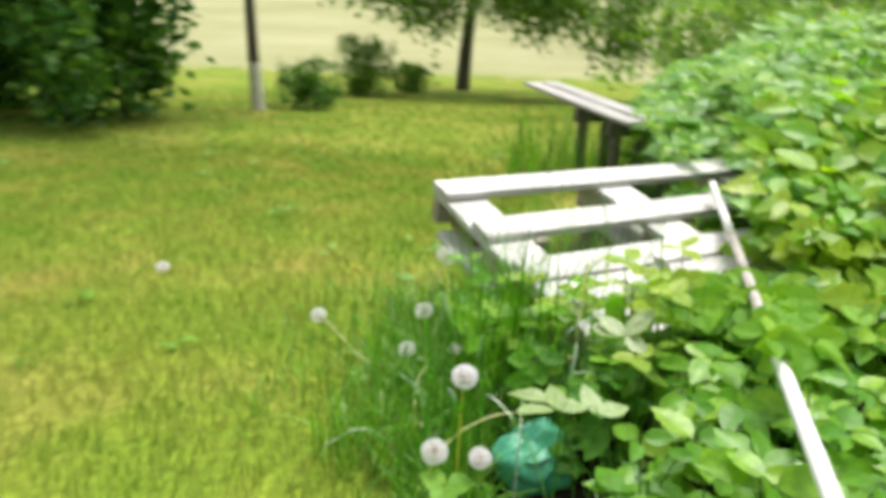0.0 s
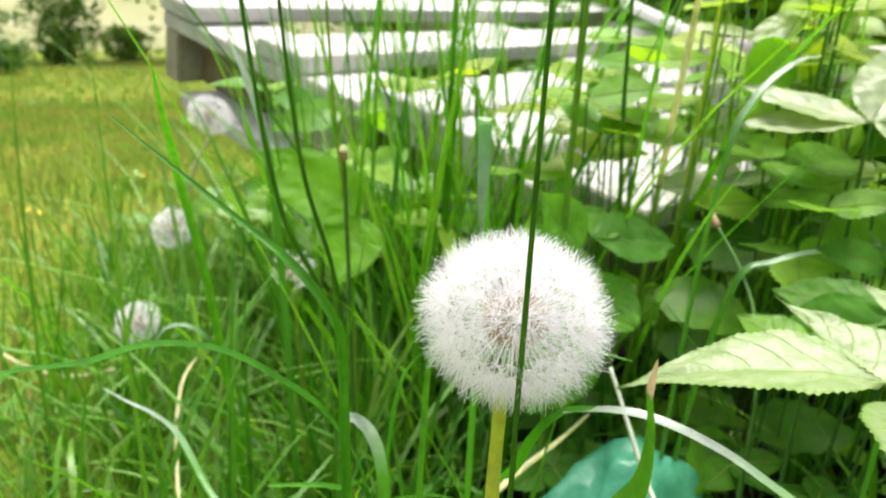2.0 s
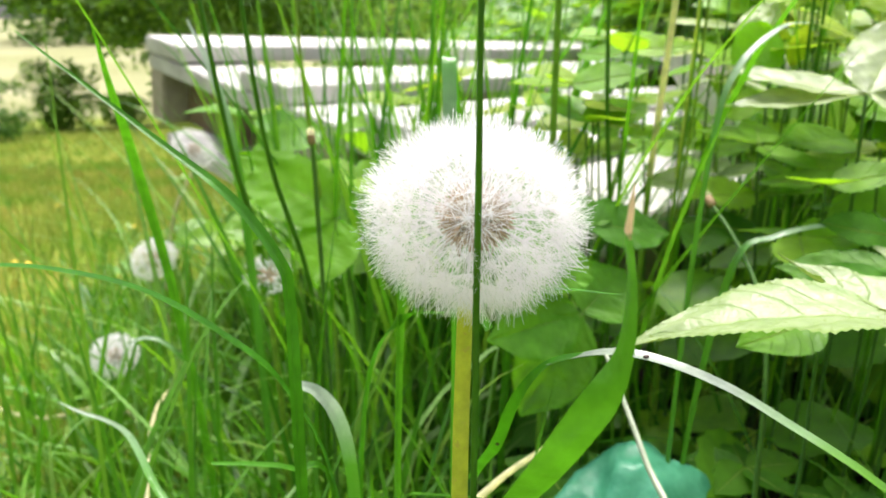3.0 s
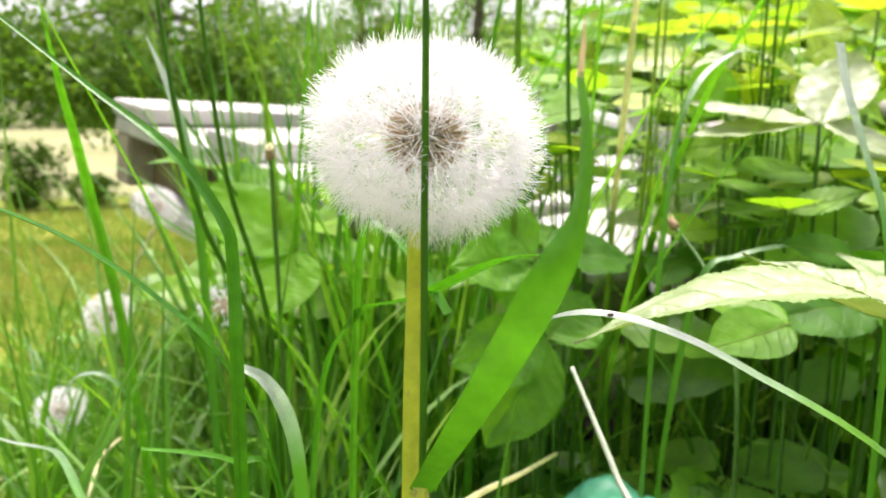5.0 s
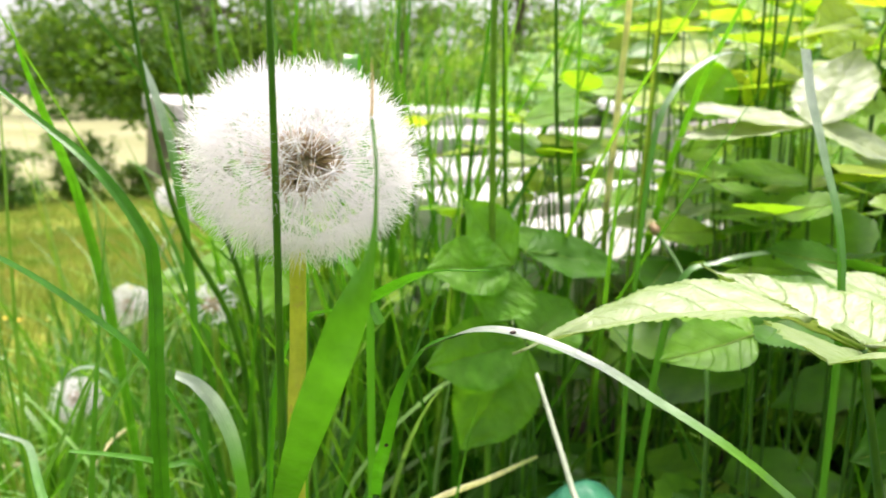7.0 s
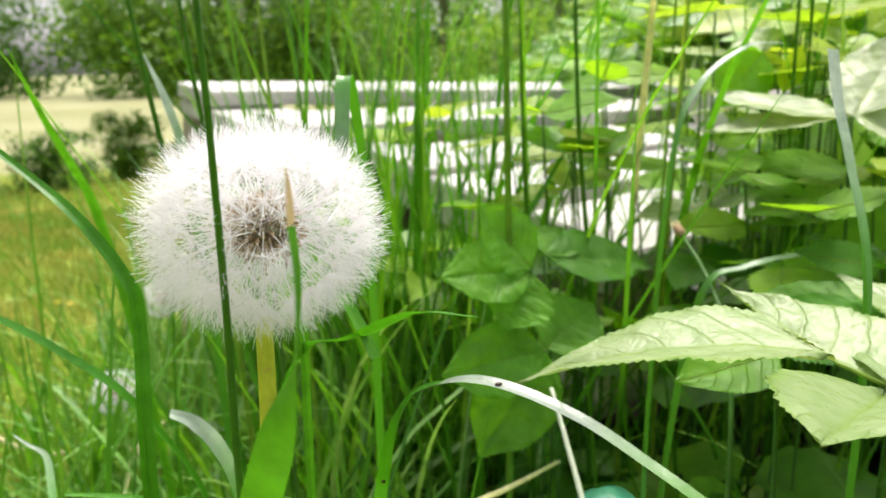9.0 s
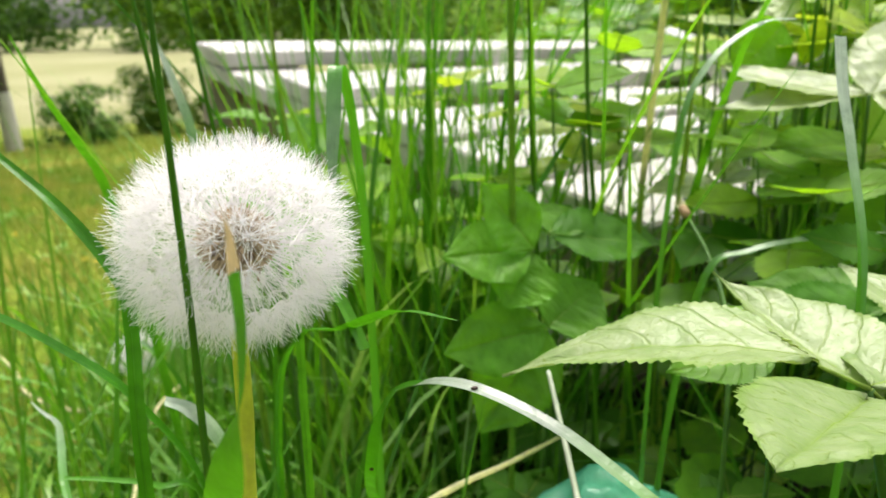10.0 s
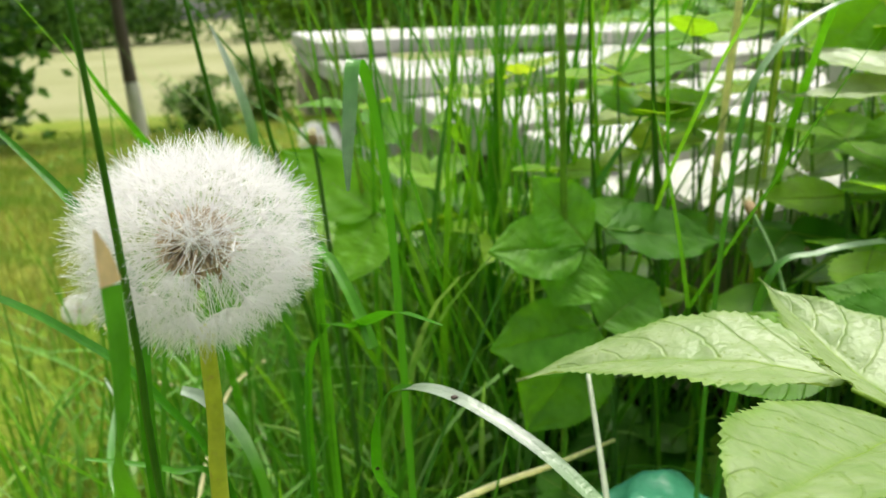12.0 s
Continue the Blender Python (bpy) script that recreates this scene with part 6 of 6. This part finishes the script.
    grass_mass("meadow_grass", pale, RNG.uniform(0.2, 0.36, n), RNG.uniform(0.003, 0.007, n), (0.3,), M_PALE_MANY, "pale-sided grass blades arching over", "grass", 9, 1.1)
    low = scatter(480, lambda x, y: clump(x, y) * smooth(-0.02, 0.1, x) * (1 - 0.97 * smooth(0.14, 0.20, x)), 0.0, 0.5, 1.47, 1.9)
    n = len(low)
    grass_mass("meadow_grass", low + np.array([0.008, 0.015, 0.0]), RNG.uniform(0.06, 0.17, n), RNG.uniform(0.003, 0.007, n), (0.6,), M_EDGE, "light low grass blades under the weeds", "grass", 8, 1.4)
    grass_mass("meadow_grass", low, RNG.uniform(0.06, 0.22, n), RNG.uniform(0.002, 0.0052, n), (0.6,), M_GRASS, "dense low green grass under the weeds", "grass", 8, 1.2)
    foot = scatter(60, lambda x, y: 1.0, 0.20, 0.44, 1.70, 1.93)
    n = len(foot)
    grass_mass("meadow_grass", foot, RNG.uniform(0.07, 0.18, n), RNG.uniform(0.002, 0.005, n), (0.25,), M_CULM, "dark low grass at the foot of the pallet", "grass", 7, 0.6)
    edge = scatter(800, lambda x, y: clump(x, y) * smooth(-0.5, -0.02, x + R.uniform(-0.08, 0.08)), -0.5, 0.10, 1.74, 2.7)
    n = len(edge)
    grass_mass("meadow_grass", edge, RNG.uniform(0.05, 0.15, n), RNG.uniform(0.002, 0.005, n), (0.35,), M_EDGE, "light-green uncut grass spreading into the lawn", "grass", 7, 1.1)
    wisps = scatter(260, clump, 0.25, 1.0, 4.2, 5.4)
    n = len(wisps)
    grass_mass("tall_grass", wisps, RNG.uniform(0.2, 0.55, n), RNG.uniform(0.004, 0.009, n), (0.25,), M_GRASS, "tall thin grass round the legs of the bench", "grass", 6, 0.5)
    thin = scatter(46, clump, -0.10, 0.10, 1.72, 2.3)
    n = len(thin)
    grass_mass("meadow_grass", thin, RNG.uniform(0.2, 0.42, n), RNG.uniform(0.0014, 0.0034, n), (0.3,), M_EDGE, "thin loose light-green grass over the lawn's edge", "grass", 8, 0.7)
    left = scatter(34, clump, 0.0, 0.12, 1.57, 1.75)
    n = len(left)
    grass_mass("meadow_grass", left, RNG.uniform(0.15, 0.34, n), RNG.uniform(0.002, 0.0045, n), (0.2,), M_GRASS, "loose upright green grass beside the clock", "grass", 8, 0.7)


grass_everywhere()


def lawn_weeds():
    """Flat rosettes and tufts scattered over the lawn."""
    verts, faces = [], []
    tv, tf = leaflet(1.0, 0.42, 6, 1, 0.1, 0.2, 0.25, 0.0, 2.0)
    for _ in range(120):
        y = R.uniform(1.2, 9.0)
        x = R.uniform(-0.6 * y - 0.6, 0.02 + 0.25 * max(0, y - 2.6))
        if noise.noise((x * 1.1, y * 1.1, 7.0)) < -0.05:
            continue
        g = ground_z(x, y) + 0.01
        for j in range(R.randrange(4, 9)):
            a = R.uniform(0, 2 * math.pi)
            d = Vector((math.cos(a), math.sin(a), R.uniform(0.3, 1.1)))
            m, _ = leaf_pose(Vector((x, y, g)) + Vector((R.gauss(0, 0.02), R.gauss(0, 0.02), 0)), Vector((x, y, g)) + d, (0, 0, 1))
            m = m @ Matrix.Scale(R.uniform(0.03, 0.06), 4)
            k = len(verts)
            verts.extend(m @ q for q in tv)
            faces.extend(tuple(k + i for i in q) for q in tf)
    tagged(new("lawn_weeds", mesh_of("lawn_weeds", verts, faces, M_EDGE)), "small weeds scattered over the lawn", "weeds", kind="stuff")


lawn_weeds()


def lawn_flower(x, y, h):
    root = thing("lawn_flower", "small yellow flower in the lawn", "flower", "yellow lawn flowers", root_at(x, y))
    v, f = tube([(0, 0, 0), (0.004, 0, h * 0.5), (0.002, 0.002, h)], (0.0009, 0.0008), 5, 5)
    child("stem", mesh_of("stem", v, f, M_WEED_STALK), root)
    for k in range(6):
        a = 2 * math.pi * k / 6
        out = Vector((math.cos(a), math.sin(a), 0.35))
        c = Vector((0.002, 0.002, h))
        v, f = blade([c, c + out * 0.004, c + out * 0.007], (0.002, 0.005, 0.002), (0, 0, 1), 5, 0.1)
        child("petal", mesh_of("petal", v, f, M_PETAL), root)


for x, y in ((-0.43, 3.75), (-0.33, 2.88), (-0.30, 2.85), (-0.62, 3.3), (-0.15, 3.2), (-0.9, 4.1)):
    lawn_flower(x, y, 0.06)


# ---- the lawn beside the near end of the bed ----
near_strip = scatter(9000, lambda x, y: 1.0 - smooth(0.75, 1.1, y), 0.0, 1.2, -1.3, 1.1)
grass_mass("lawn_grass", near_strip, RNG.uniform(0.03, 0.07, len(near_strip)), RNG.uniform(0.0025, 0.006, len(near_strip)), (0.35,), M_LAWN, "short yellow-green lawn grass beside the bed", "grass", 2, 0.7)
